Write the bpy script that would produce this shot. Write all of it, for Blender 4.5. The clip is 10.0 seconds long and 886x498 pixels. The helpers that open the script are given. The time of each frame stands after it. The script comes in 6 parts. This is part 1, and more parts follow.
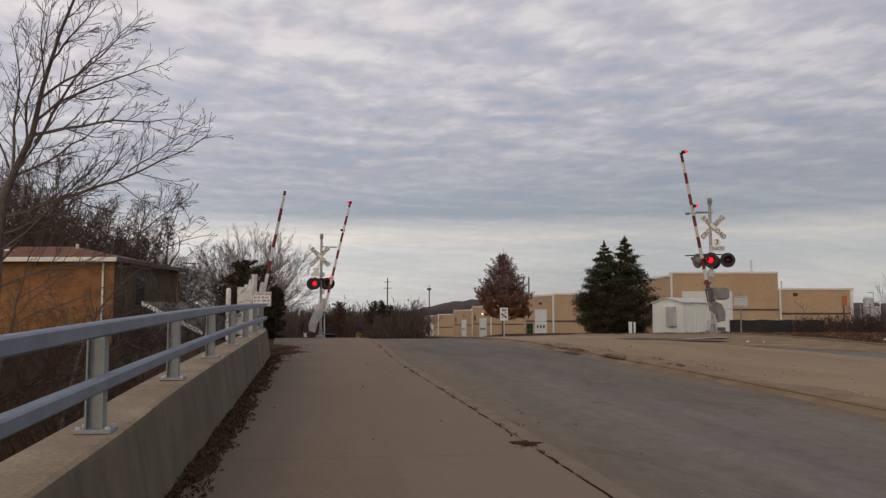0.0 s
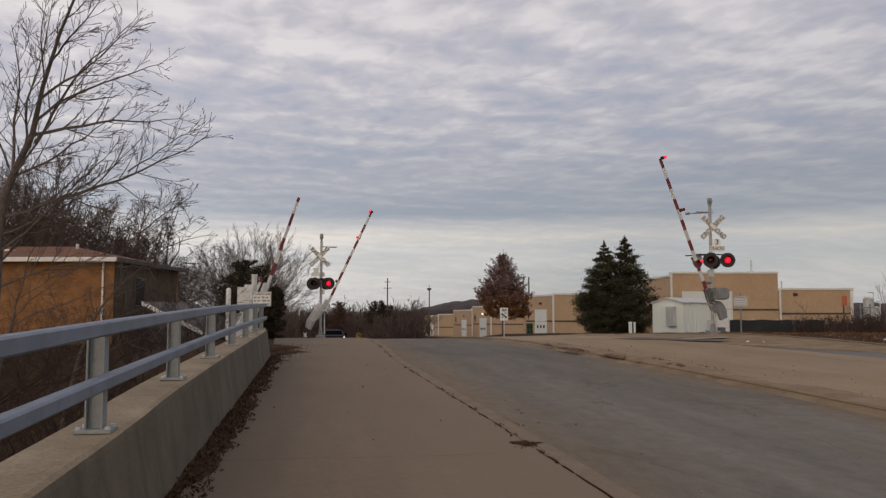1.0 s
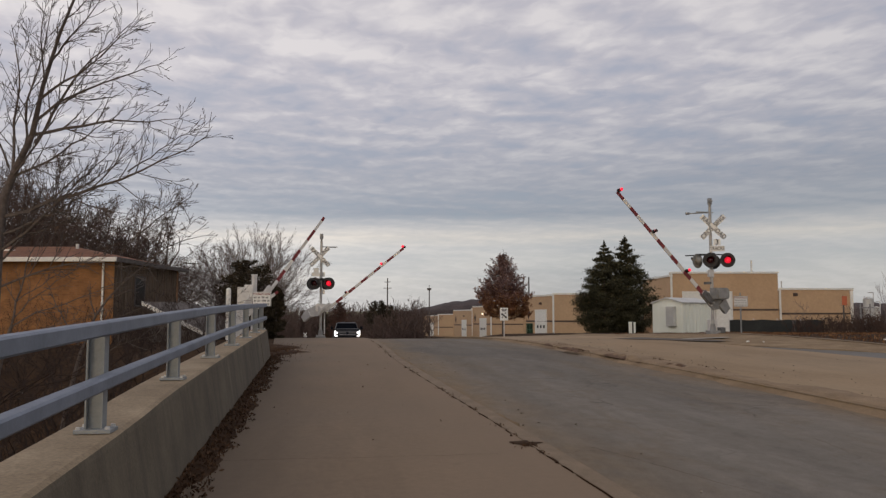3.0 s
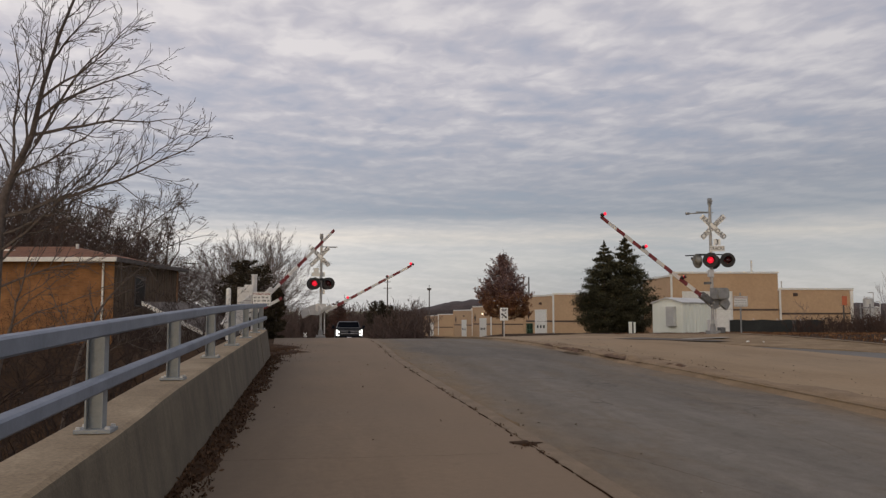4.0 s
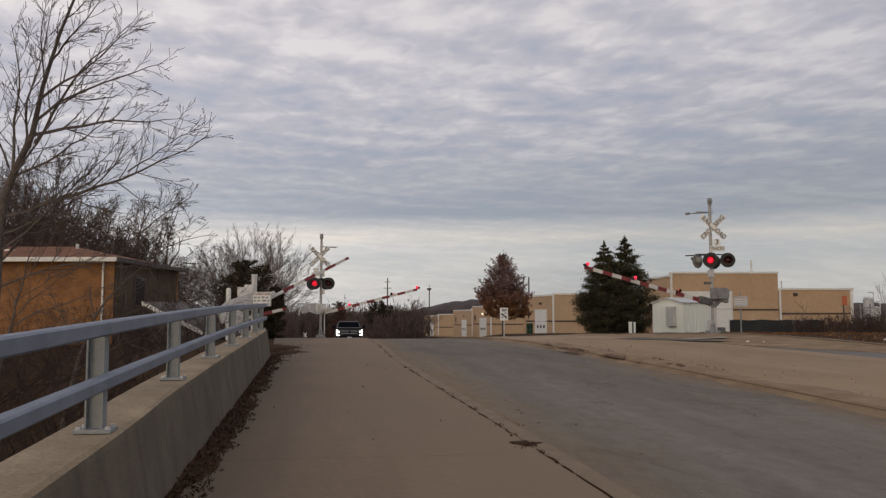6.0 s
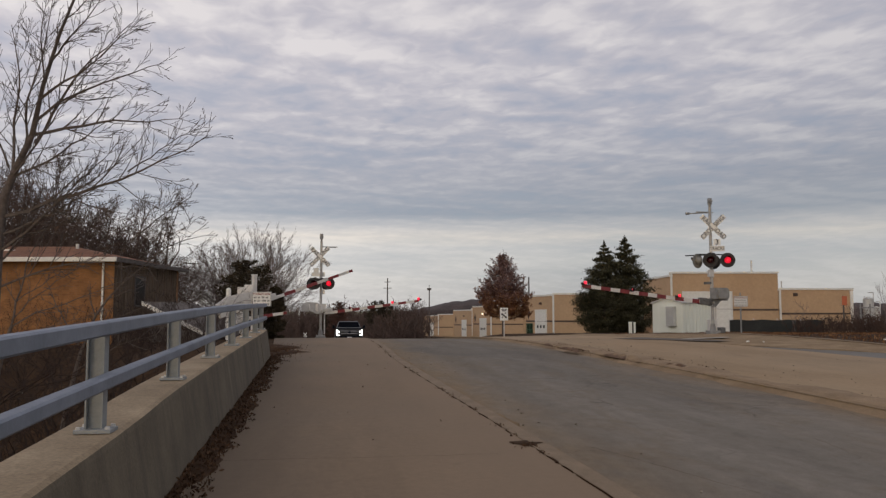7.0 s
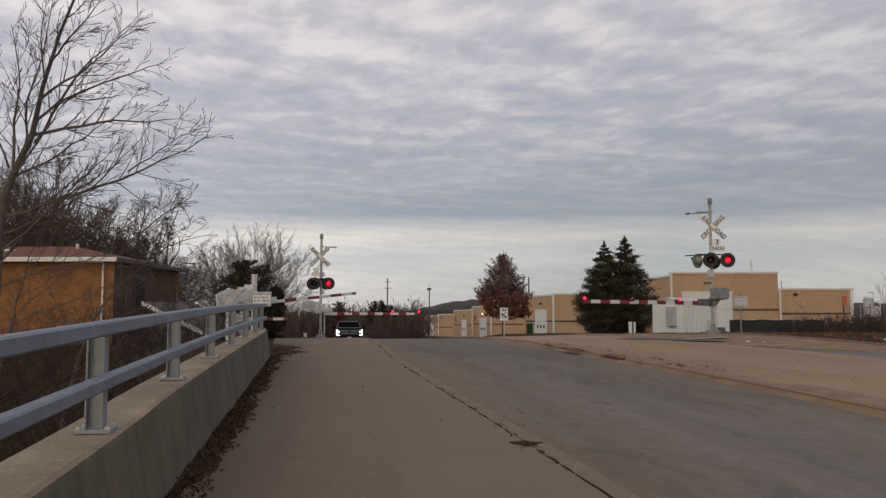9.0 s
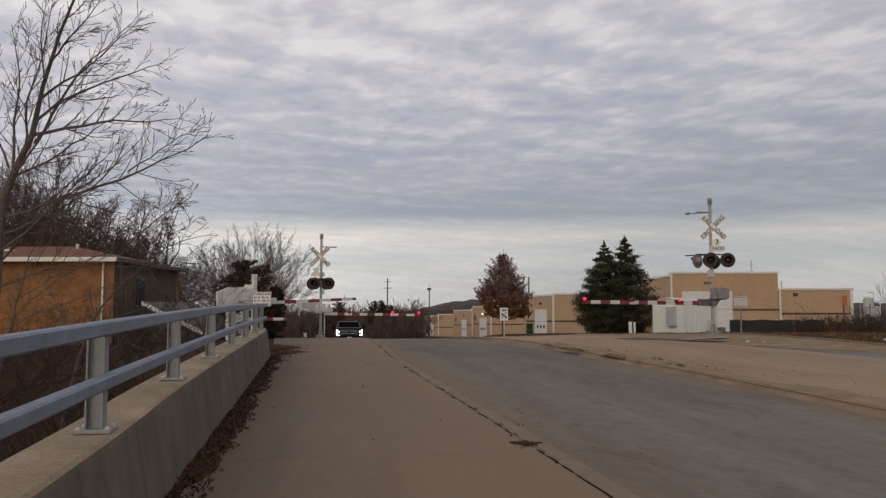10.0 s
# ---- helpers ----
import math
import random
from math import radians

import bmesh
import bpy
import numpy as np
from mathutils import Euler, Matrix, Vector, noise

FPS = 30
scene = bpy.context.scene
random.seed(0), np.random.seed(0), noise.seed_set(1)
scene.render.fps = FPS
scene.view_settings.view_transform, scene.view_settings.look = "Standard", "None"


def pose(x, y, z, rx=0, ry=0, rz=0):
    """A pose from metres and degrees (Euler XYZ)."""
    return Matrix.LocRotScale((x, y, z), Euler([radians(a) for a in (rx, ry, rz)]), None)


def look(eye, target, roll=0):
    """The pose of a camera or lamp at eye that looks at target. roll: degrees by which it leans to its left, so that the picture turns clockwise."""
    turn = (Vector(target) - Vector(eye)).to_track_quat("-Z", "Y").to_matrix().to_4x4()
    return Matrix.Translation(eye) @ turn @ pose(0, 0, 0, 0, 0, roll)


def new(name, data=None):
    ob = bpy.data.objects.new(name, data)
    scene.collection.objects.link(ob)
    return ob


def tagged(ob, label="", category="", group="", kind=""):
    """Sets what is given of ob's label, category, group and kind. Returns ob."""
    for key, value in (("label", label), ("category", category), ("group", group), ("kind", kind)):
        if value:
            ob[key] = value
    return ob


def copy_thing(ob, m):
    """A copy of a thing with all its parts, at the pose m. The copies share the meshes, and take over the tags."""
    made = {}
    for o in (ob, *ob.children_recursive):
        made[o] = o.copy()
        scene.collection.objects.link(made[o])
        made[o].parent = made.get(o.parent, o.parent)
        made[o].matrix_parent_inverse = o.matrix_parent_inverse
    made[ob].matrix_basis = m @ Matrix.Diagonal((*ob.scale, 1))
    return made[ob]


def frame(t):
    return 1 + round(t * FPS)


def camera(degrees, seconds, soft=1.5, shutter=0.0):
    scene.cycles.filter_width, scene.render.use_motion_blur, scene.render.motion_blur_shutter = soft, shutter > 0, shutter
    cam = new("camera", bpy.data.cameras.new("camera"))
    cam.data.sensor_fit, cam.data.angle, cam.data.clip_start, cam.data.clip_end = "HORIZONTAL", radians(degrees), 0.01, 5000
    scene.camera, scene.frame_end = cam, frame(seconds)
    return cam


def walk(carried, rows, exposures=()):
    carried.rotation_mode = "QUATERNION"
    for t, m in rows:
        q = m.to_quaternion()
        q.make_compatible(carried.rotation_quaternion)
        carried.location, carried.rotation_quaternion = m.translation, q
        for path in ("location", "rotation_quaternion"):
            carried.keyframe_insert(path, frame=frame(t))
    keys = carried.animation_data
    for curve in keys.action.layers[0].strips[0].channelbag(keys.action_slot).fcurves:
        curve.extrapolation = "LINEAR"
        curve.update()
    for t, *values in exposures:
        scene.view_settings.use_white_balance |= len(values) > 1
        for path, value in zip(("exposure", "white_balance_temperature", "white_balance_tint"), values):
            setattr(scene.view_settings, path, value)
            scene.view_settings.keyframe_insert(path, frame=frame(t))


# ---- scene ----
# camera: it stands still on the pavement of the bridge
cam = camera(56.47, 10.0, soft=1.35)
EYE = (0.0, 0.0, 1.45)
VIEW = pose(*EYE, 90 + 4.855, 0, -8.367)
walk(cam, [(0, VIEW), (10, VIEW)])

# world: a pale winter sky behind a drifting cloud layer, and a weak veiled sun behind the camera
world = bpy.data.worlds.new("world")
scene.world = world
world.use_nodes = True
wn = world.node_tree
sky = wn.nodes.new("ShaderNodeTexSky")
sky.sky_type, sky.sun_disc = "NISHITA", False
sky.sun_elevation, sky.sun_rotation = radians(17), radians(208)
sky.air_density, sky.dust_density = 1.0, 1.5
wn.links.new(sky.outputs[0], wn.nodes["Background"].inputs[0])
wn.nodes["Background"].inputs[1].default_value = 0.10
sun_data = bpy.data.lights.new("sun", "SUN")
sun_data.energy, sun_data.angle, sun_data.color = 2.7, radians(22), (1.0, 0.83, 0.60)
sun = new("sun", sun_data)
sun.matrix_world = look((-15, -28, 10), (0, 0, 0))
scene.view_settings.exposure = 0.0


# ---- materials ----
class Nodes:
    """A small builder for node materials."""

    def __init__(self, name):
        self.mat = bpy.data.materials.new(name)
        self.mat.use_nodes = True
        self.nodes, self.links = self.mat.node_tree.nodes, self.mat.node_tree.links
        self.bsdf = self.nodes["Principled BSDF"]
        self.out = self.nodes["Material Output"]

    def add(self, kind, **values):
        node = self.nodes.new(kind)
        for key, value in values.items():
            setattr(node, key, value)
        return node

    def coords(self, space="Object"):
        return self.add("ShaderNodeTexCoord").outputs[space]

    def noise(self, vector, scale, detail=4.0, rough=0.55, stretch=None, distort=0.0):
        if stretch:
            m = self.add("ShaderNodeMapping")
            m.inputs["Scale"].default_value = stretch
            self.links.new(vector, m.inputs[0])
            vector = m.outputs[0]
        n = self.add("ShaderNodeTexNoise")
        n.inputs["Scale"].default_value, n.inputs["Detail"].default_value = scale, detail
        n.inputs["Roughness"].default_value, n.inputs["Distortion"].default_value = rough, distort
        self.links.new(vector, n.inputs["Vector"])
        return n.outputs[0]

    def ramp(self, value, *stops):
        r = self.add("ShaderNodeValToRGB")
        while len(r.color_ramp.elements) < len(stops):
            r.color_ramp.elements.new(0.5)
        for e, (at, c) in zip(r.color_ramp.elements, stops):
            e.position = at
            e.color = (*c, 1) if not isinstance(c, (int, float)) else (c, c, c, 1)
        self.links.new(value, r.inputs[0])
        return r.outputs[0]

    def mix(self, factor, a, b, blend="MIX"):
        m = self.add("ShaderNodeMix", data_type="RGBA", blend_type=blend)
        for socket, v in ((m.inputs[0], factor), (m.inputs[6], a), (m.inputs[7], b)):
            if isinstance(v, bpy.types.NodeSocket):
                self.links.new(v, socket)
            elif isinstance(v, (int, float)):
                socket.default_value = v
            else:
                socket.default_value = (*v, 1)
        return m.outputs[2]

    def bump(self, height, strength=0.3, distance=0.01):
        b = self.add("ShaderNodeBump")
        b.inputs["Strength"].default_value, b.inputs["Distance"].default_value = strength, distance
        self.links.new(height, b.inputs["Height"])
        self.links.new(b.outputs[0], self.bsdf.inputs["Normal"])

    def finish(self, color, rough=0.8, metal=0.0, shine=0.5):
        self.bsdf.inputs["Specular IOR Level"].default_value = shine
        if isinstance(color, bpy.types.NodeSocket):
            self.links.new(color, self.bsdf.inputs["Base Color"])
        else:
            self.bsdf.inputs["Base Color"].default_value = (*color, 1)
        if isinstance(rough, bpy.types.NodeSocket):
            self.links.new(rough, self.bsdf.inputs["Roughness"])
        else:
            self.bsdf.inputs["Roughness"].default_value = rough
        self.bsdf.inputs["Metallic"].default_value = metal
        return self.mat


def worn(name, dark, light, scale=6.0, fine=60.0, rough=0.8, metal=0.0, bump=0.15, stretch=None, spots=0.25, space="Object"):
    """A surface with blotches, fine grain and a little relief."""
    n = Nodes(name)
    co = n.coords(space)
    big = n.noise(co, scale, 5, 0.6, stretch)
    small = n.noise(co, fine, 3, 0.6, stretch)
    c = n.ramp(big, (0.3, dark), (0.7, light))
    c = n.mix(spots, c, n.ramp(small, (0.3, 0.25), (0.7, 0.9)), "OVERLAY")
    n.bump(small, bump, 0.01)
    return n.finish(c, rough, metal)


def glowing(name, color, strength):
    n = Nodes(name)
    n.bsdf.inputs["Emission Color"].default_value = (*color, 1)
    n.bsdf.inputs["Emission Strength"].default_value = strength
    return n.finish(color, 0.4)


def pavement_material(name, dark, light, stain, dust_and_shade=None):
    """Concrete slab: wide stains drawn out along the path, speckle and fine cracks."""
    n = Nodes(name)
    co = n.coords()
    c = n.ramp(n.noise(co, 0.5, 6, 0.6, (1.0, 0.35, 1.0)), (0.3, dark), (0.7, light))
    c = n.mix(n.ramp(n.noise(co, 0.9, 6, 0.7, (1.2, 0.2, 1)), (0.5, 0.0), (0.78, 0.7)), c, stain)
    grain = n.noise(co, 90, 3, 0.7)
    c = n.mix(0.18, c, n.ramp(grain, (0.3, 0.3), (0.7, 0.75)), "OVERLAY")
    c = n.mix(n.ramp(n.noise(co, 3.2, 6, 0.75), (0.60, 0.0), (0.72, 0.45)), c, stain)
    c = n.mix(0.22, c, n.ramp(n.noise(co, 0.22, 4, 0.6), (0.35, (0.40, 0.44, 0.50)), (0.65, (0.64, 0.58, 0.50))), "OVERLAY")
    c = n.mix(0.16, c, n.ramp(n.noise(co, 14, 4, 0.7), (0.36, 0.3), (0.64, 0.7)), "OVERLAY")
    if dust_and_shade:
        # sand tracked in from the road side, parapet shade painted grey along the other edge
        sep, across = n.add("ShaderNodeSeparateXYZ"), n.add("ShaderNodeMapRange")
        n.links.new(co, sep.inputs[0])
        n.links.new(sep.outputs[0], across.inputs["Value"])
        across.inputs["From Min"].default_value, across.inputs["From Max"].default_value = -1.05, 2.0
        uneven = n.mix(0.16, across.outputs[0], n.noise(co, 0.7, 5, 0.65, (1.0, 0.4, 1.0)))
        c = n.mix(n.ramp(uneven, (0.40, 0.0), (0.95, 0.75)), c, dust_and_shade[0])
        c = n.mix(n.ramp(uneven, (0.04, 0.85), (0.42, 0.0)), c, dust_and_shade[1])
    n.bump(grain, 0.12, 0.004)
    return n.finish(c, 0.95, shine=0.25)


M = {}
# last pair: road-side sand, then the grey of the shade beside the parapet
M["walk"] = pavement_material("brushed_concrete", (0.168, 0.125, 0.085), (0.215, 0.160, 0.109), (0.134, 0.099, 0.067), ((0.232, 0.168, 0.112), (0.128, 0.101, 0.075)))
M["median"] = pavement_material("pale_concrete", (0.258, 0.186, 0.112), (0.350, 0.256, 0.160), (0.205, 0.142, 0.084))


def asphalt_material():
    """Worn asphalt: streaks along the lane, brown oil and dirt, fine cracks and exposed stone."""
    n = Nodes("old_asphalt")
    co = n.coords()
    c = n.ramp(n.noise(co, 0.55, 6, 0.6, (1.6, 0.16, 1.0)), (0.38, (0.153, 0.137, 0.115)), (0.62, (0.205, 0.184, 0.156)))
    c = n.mix(n.ramp(n.noise(co, 0.8, 6, 0.7, (1.4, 0.22, 1), 0.6), (0.48, 0.0), (0.68, 0.40)), c, (0.190, 0.142, 0.092))
    c = n.mix(n.ramp(n.noise(co, 1.7, 6, 0.72, (1.0, 0.45, 1), 0.5), (0.52, 0.0), (0.66, 0.34)), c, (0.148, 0.110, 0.070))
    sep = n.add("ShaderNodeSeparateXYZ")
    n.links.new(co, sep.inputs[0])
    across = n.add("ShaderNodeMapRange")
    across.inputs["From Min"].default_value, across.inputs["From Max"].default_value = 1.9, 6.9
    n.links.new(sep.outputs[0], across.inputs["Value"])
    sides = n.ramp(across.outputs[0], (0.02, 0.95), (0.22, 0.1), (0.55, 0.0), (0.8, 0.15), (0.97, 1.0))
    c = n.mix(n.mix(1.0, sides, n.ramp(n.noise(co, 1.1, 6, 0.7, (1, 0.4, 1)), (0.35, 0.35), (0.6, 1.0)), "MULTIPLY"), c, (0.205, 0.144, 0.084))
    c = n.mix(n.ramp(n.noise(co, 0.35, 5, 0.65, (1.0, 0.4, 1), 0.8), (0.52, 0.0), (0.64, 0.6)), c, (0.120, 0.110, 0.099))
    c = n.mix(0.20, c, n.ramp(n.noise(co, 6.0, 5, 0.75, (1.0, 0.6, 1)), (0.36, 0.25), (0.64, 0.78)), "OVERLAY")
    grain = n.noise(co, 110, 3, 0.7)
    c = n.mix(0.35, c, n.ramp(grain, (0.3, 0.2), (0.72, 0.85)), "OVERLAY")
    bent = n.add("ShaderNodeTexNoise")
    bent.inputs["Scale"].default_value = 0.9
    n.links.new(co, bent.inputs["Vector"])
    warp = n.mix(1.0, co, bent.outputs["Color"], "ADD")
    v = n.add("ShaderNodeTexVoronoi", feature="DISTANCE_TO_EDGE")
    m = n.add("ShaderNodeMapping")
    m.inputs["Scale"].default_value = (0.55, 0.17, 1.0)
    n.links.new(warp, m.inputs[0])
    n.links.new(m.outputs[0], v.inputs["Vector"])
    v.inputs["Scale"].default_value = 1.0
    crack = n.ramp(v.outputs["Distance"], (0.0, 0.5), (0.007, 0.0))
    patchy = n.ramp(n.noise(co, 0.3, 3), (0.45, 0.0), (0.6, 1.0))
    c = n.mix(n.mix(1.0, crack, patchy, "MULTIPLY"), c, (0.045, 0.040, 0.036))
    n.bump(grain, 0.4, 0.006)
    return n.finish(c, 0.97, shine=0.15)


M["asphalt"] = asphalt_material()
M["lane"] = pavement_material("pale_asphalt", (0.135, 0.127, 0.115), (0.195, 0.183, 0.165), (0.12, 0.096, 0.070))
M["kerb"] = worn("kerb_concrete", (0.150, 0.107, 0.066), (0.225, 0.165, 0.104), 3, 80, 0.9, bump=0.4)


def worn_paint_material():
    """Concrete with a few patches of yellow paint left on it."""
    n = Nodes("worn_yellow_kerb")
    co = n.coords()
    c = n.ramp(n.noise(co, 3, 5, 0.6), (0.3, (0.16, 0.113, 0.066)), (0.7, (0.25, 0.182, 0.108)))
    c = n.mix(n.ramp(n.noise(co, 2.2, 6, 0.75), (0.50, 0.0), (0.66, 0.5)), c, (0.33, 0.215, 0.075))
    grain = n.noise(co, 60, 3)
    c = n.mix(0.35, c, n.ramp(grain, (0.3, 0.25), (0.7, 0.8)), "OVERLAY")
    n.bump(grain, 0.5, 0.01)
    return n.finish(c, 0.9)


M["kerb_paint"] = worn_paint_material()
M["soil"] = worn("leafy_soil", (0.026, 0.015, 0.008), (0.060, 0.035, 0.019), 1.6, 26, 0.95, bump=0.8, spots=0.6)
M["sand"] = worn("sandy_dirt", (0.145, 0.098, 0.055), (0.225, 0.158, 0.094), 1.2, 50, 0.95, bump=0.6, spots=0.4)
M["verge"] = worn("sandy_gravel", (0.185, 0.132, 0.080), (0.305, 0.225, 0.142), 1.2, 45, 0.95, bump=0.7, spots=0.45)
M["litter_soil"] = worn("leafy_dirt", (0.026, 0.014, 0.008), (0.068, 0.040, 0.023), 5, 60, 0.95, bump=0.8, spots=0.5)


for dull in ("soil", "sand", "verge", "litter_soil"):
    M[dull].node_tree.nodes["Principled BSDF"].inputs["Specular IOR Level"].default_value = 0.08


def wall_material():
    """Concrete face with rain streaks that run down it and pale patches."""
    n = Nodes("shaded_weathered_concrete")
    co = n.coords()
    # dark base tones paint in the shade of the parapet's side face
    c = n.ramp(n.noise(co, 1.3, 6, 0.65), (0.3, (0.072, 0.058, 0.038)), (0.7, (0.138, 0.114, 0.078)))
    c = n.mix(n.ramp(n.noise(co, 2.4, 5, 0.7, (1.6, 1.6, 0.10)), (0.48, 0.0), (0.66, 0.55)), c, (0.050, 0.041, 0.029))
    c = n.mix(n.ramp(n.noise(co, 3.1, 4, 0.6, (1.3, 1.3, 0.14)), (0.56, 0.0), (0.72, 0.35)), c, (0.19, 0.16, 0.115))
    grain = n.noise(co, 45, 4, 0.65)
    c = n.mix(0.28, c, n.ramp(grain, (0.3, 0.25), (0.7, 0.9)), "OVERLAY")
    n.bump(grain, 0.35, 0.01)
    return n.finish(c, 0.9)


M["wall"] = wall_material()
M["rail"] = worn("galvanised_rail", (0.138, 0.162, 0.205), (0.205, 0.238, 0.295), 3, 40, 0.55, 0.35, 0.06, spots=0.12)
M["post"] = worn("pale_post_paint", (0.20, 0.22, 0.23), (0.29, 0.31, 0.32), 3, 40, 0.6, 0.2, 0.06, spots=0.15)
# parapet top: same concrete, paler, with the skylight put into its colour
M["lit_wall_cap"] = worn("lit_top_concrete", (0.210, 0.156, 0.095), (0.36, 0.280, 0.182), 1.9, 45, 0.9, bump=0.3, spots=0.35)
M["arm_white"] = worn("dull_white_band", (0.54, 0.53, 0.50), (0.68, 0.67, 0.63), 3, 40, 0.55, spots=0.12, bump=0.02)
M["box_grey"] = worn("grey_box_paint", (0.20, 0.20, 0.195), (0.32, 0.32, 0.31), 4, 50, 0.5, 0.2, 0.05, spots=0.2)
M["silver"] = worn("silver_paint", (0.50, 0.49, 0.47), (0.68, 0.67, 0.64), 4, 50, 0.5, 0.25, 0.05, spots=0.15)
M["mast"] = worn("weathered_mast_paint", (0.27, 0.265, 0.255), (0.47, 0.46, 0.44), 2.2, 50, 0.55, 0.2, 0.05, spots=0.25)
M["white"] = worn("white_paint", (0.70, 0.69, 0.63), (0.83, 0.82, 0.76), 3, 40, 0.6, spots=0.12, bump=0.05)
M["sheet"] = worn("white_reflective_sheet", (0.70, 0.70, 0.67), (0.82, 0.82, 0.79), 3, 40, 0.5, spots=0.08, bump=0.02)
M["red"] = worn("red_band", (0.150, 0.022, 0.025), (0.22, 0.036, 0.038), 5, 40, 0.55, spots=0.12, bump=0.02)
M["sign_red"] = worn("faded_red_lettering", (0.20, 0.045, 0.035), (0.28, 0.07, 0.05), 5, 60, 0.7, spots=0.1, bump=0.0)
M["grey_disc"] = worn("grey_unlit_face", (0.13, 0.13, 0.12), (0.22, 0.22, 0.20), 5, 60, 0.5, spots=0.2, bump=0.05)
M["black"] = worn("black_paint", (0.010, 0.010, 0.011), (0.022, 0.021, 0.022), 5, 60, 0.6, spots=0.2, bump=0.05)
M["ink"] = worn("black_lettering", (0.03, 0.03, 0.03), (0.05, 0.05, 0.05), 5, 60, 0.7, spots=0.1, bump=0.0)
M["dark_lens"] = worn("dark_red_lens", (0.030, 0.004, 0.006), (0.05, 0.006, 0.008), 9, 90, 0.25, spots=0.1, bump=0.05)
M["lens_glow"] = glowing("lit_red_lens", (1.0, 0.015, 0.045), 0.62)
M["arm_glow"] = glowing("lit_red_arm_lamp", (1.0, 0.025, 0.06), 0.95)
M["head_glow"] = glowing("headlamp_glow", (1.0, 0.98, 0.95), 1.7)
M["lamp_glow"] = glowing("warm_wall_lamp", (1.0, 0.86, 0.62), 1.6)


# ---- building helpers ----
def box(bm, centre, size, turn=None, bevel=0.0):
    m = Matrix.Translation(centre) @ (turn or Matrix()) @ Matrix.Diagonal((*size, 1))
    made = bmesh.ops.create_cube(bm, size=1, matrix=m)
    if bevel:
        edges = list({e for v in made["verts"] for e in v.link_edges})
        bmesh.ops.bevel(bm, geom=edges, offset=bevel, segments=2, affect="EDGES", profile=0.7)
    return bm


def rod(bm, a, b, r0, r1=None, seg=10, caps=True):
    """A round bar from a to b."""
    a, b = Vector(a), Vector(b)
    turn = (b - a).to_track_quat("Z", "Y").to_matrix().to_4x4()
    bmesh.ops.create_cone(bm, cap_ends=caps, segments=seg, radius1=r0, radius2=r0 if r1 is None else r1, depth=(b - a).length,
                          matrix=Matrix.Translation((a + b) / 2) @ turn)
    return bm


def prism(bm, outline, thick, m=Matrix()):
    """A flat plate from an outline in x and z, thick along y, carried by m."""
    front = [bm.verts.new(m @ Vector((x, -thick / 2, z))) for x, z in outline]
    back = [bm.verts.new(m @ Vector((x, thick / 2, z))) for x, z in outline]
    bm.faces.new(front)
    bm.faces.new(back[::-1])
    n = len(outline)
    for i in range(n):
        bm.faces.new((front[i], back[i], back[(i + 1) % n], front[(i + 1) % n]))
    return bm


def shape(*steps):
    bm = bmesh.new()
    for f in steps:
        f(bm)
    return bm


def finish(name, bm, material, smooth=False):
    bmesh.ops.recalc_face_normals(bm, faces=bm.faces)
    me = bpy.data.meshes.new(name)
    bm.to_mesh(me)
    bm.free()
    me.materials.append(material)
    if smooth:
        for p in me.polygons:
            p.use_smooth = True
        me.set_sharp_from_angle(angle=radians(40))
    return me


def part(name, bm, material, parent, label="", m=None, smooth=False):
    ob = new(name, finish(name, bm, material, smooth))
    ob.parent = parent
    if m is not None:
        ob.matrix_basis = m
    return tagged(ob, label)


def whole(name, bm, material, label, category, m=None, group="", kind="", smooth=False):
    ob = new(name, finish(name, bm, material, smooth))
    if m is not None:
        ob.matrix_basis = m
    return tagged(ob, label, category, group, kind)


def thing(name, m, label, category, group="", kind=""):
    ob = new(name)
    ob.empty_display_size = 0.2
    ob.matrix_basis = m
    return tagged(ob, label, category, group, kind)


def raw(name, verts, faces, material, parent=None, smooth=False):
    me = bpy.data.meshes.new(name)
    me.from_pydata(verts, [], faces)
    me.materials.append(material)
    if smooth:
        me.polygons.foreach_set("use_smooth", [True] * len(me.polygons))
    ob = new(name, me)
    ob.parent = parent
    return ob


def lettering(name, text, size, material, parent, m, squeeze=1.0, thick=0.002):
    """Words in the built-in font, as a mesh, centred on the pose m, facing -y."""
    data = bpy.data.curves.new(name, "FONT")
    data.body, data.size, data.extrude, data.align_x, data.align_y = text, size, thick, "CENTER", "CENTER"
    data.resolution_u, data.offset = 3, size * 0.012
    carrier = bpy.data.objects.new(name, data)
    me = bpy.data.meshes.new_from_object(carrier)
    bpy.data.objects.remove(carrier)
    me.transform(Matrix.Diagonal((squeeze, 1, 1, 1)))
    me.materials.append(material)
    ob = new(name, me)
    ob.parent = parent
    ob.matrix_basis = m @ pose(0, 0, 0, 90)
    return ob


def smoothstep(a, b, x):
    t = min(1.0, max(0.0, (x - a) / (b - a)))
    return t * t * (3 - 2 * t)


# ---- ground ----
def road_height(y):
    """The road climbs to the tracks and falls away behind them."""
    if y < 14:
        return 0.042 * y - 0.00075 * y * y
    if y < 22:
        return 0.441 + 0.0202 * (y - 14)
    if y < 40:
        u = y - 22
        return 0.603 + 0.0202 * u - 0.00127 * u * u
    if y < 46:
        u = y - 40
        return 0.555 - 0.0255 * u - 0.0326 / 12 * u * u
    if y < 70:
        return 0.304 - 0.054 * (y - 46)
    if y < 90:
        return -0.992 - 0.053 * (y - 70)
    if y < 130:
        return -2.052 - 0.0365 * (y - 90)
    return -3.512 - 0.004 * (y - 130)


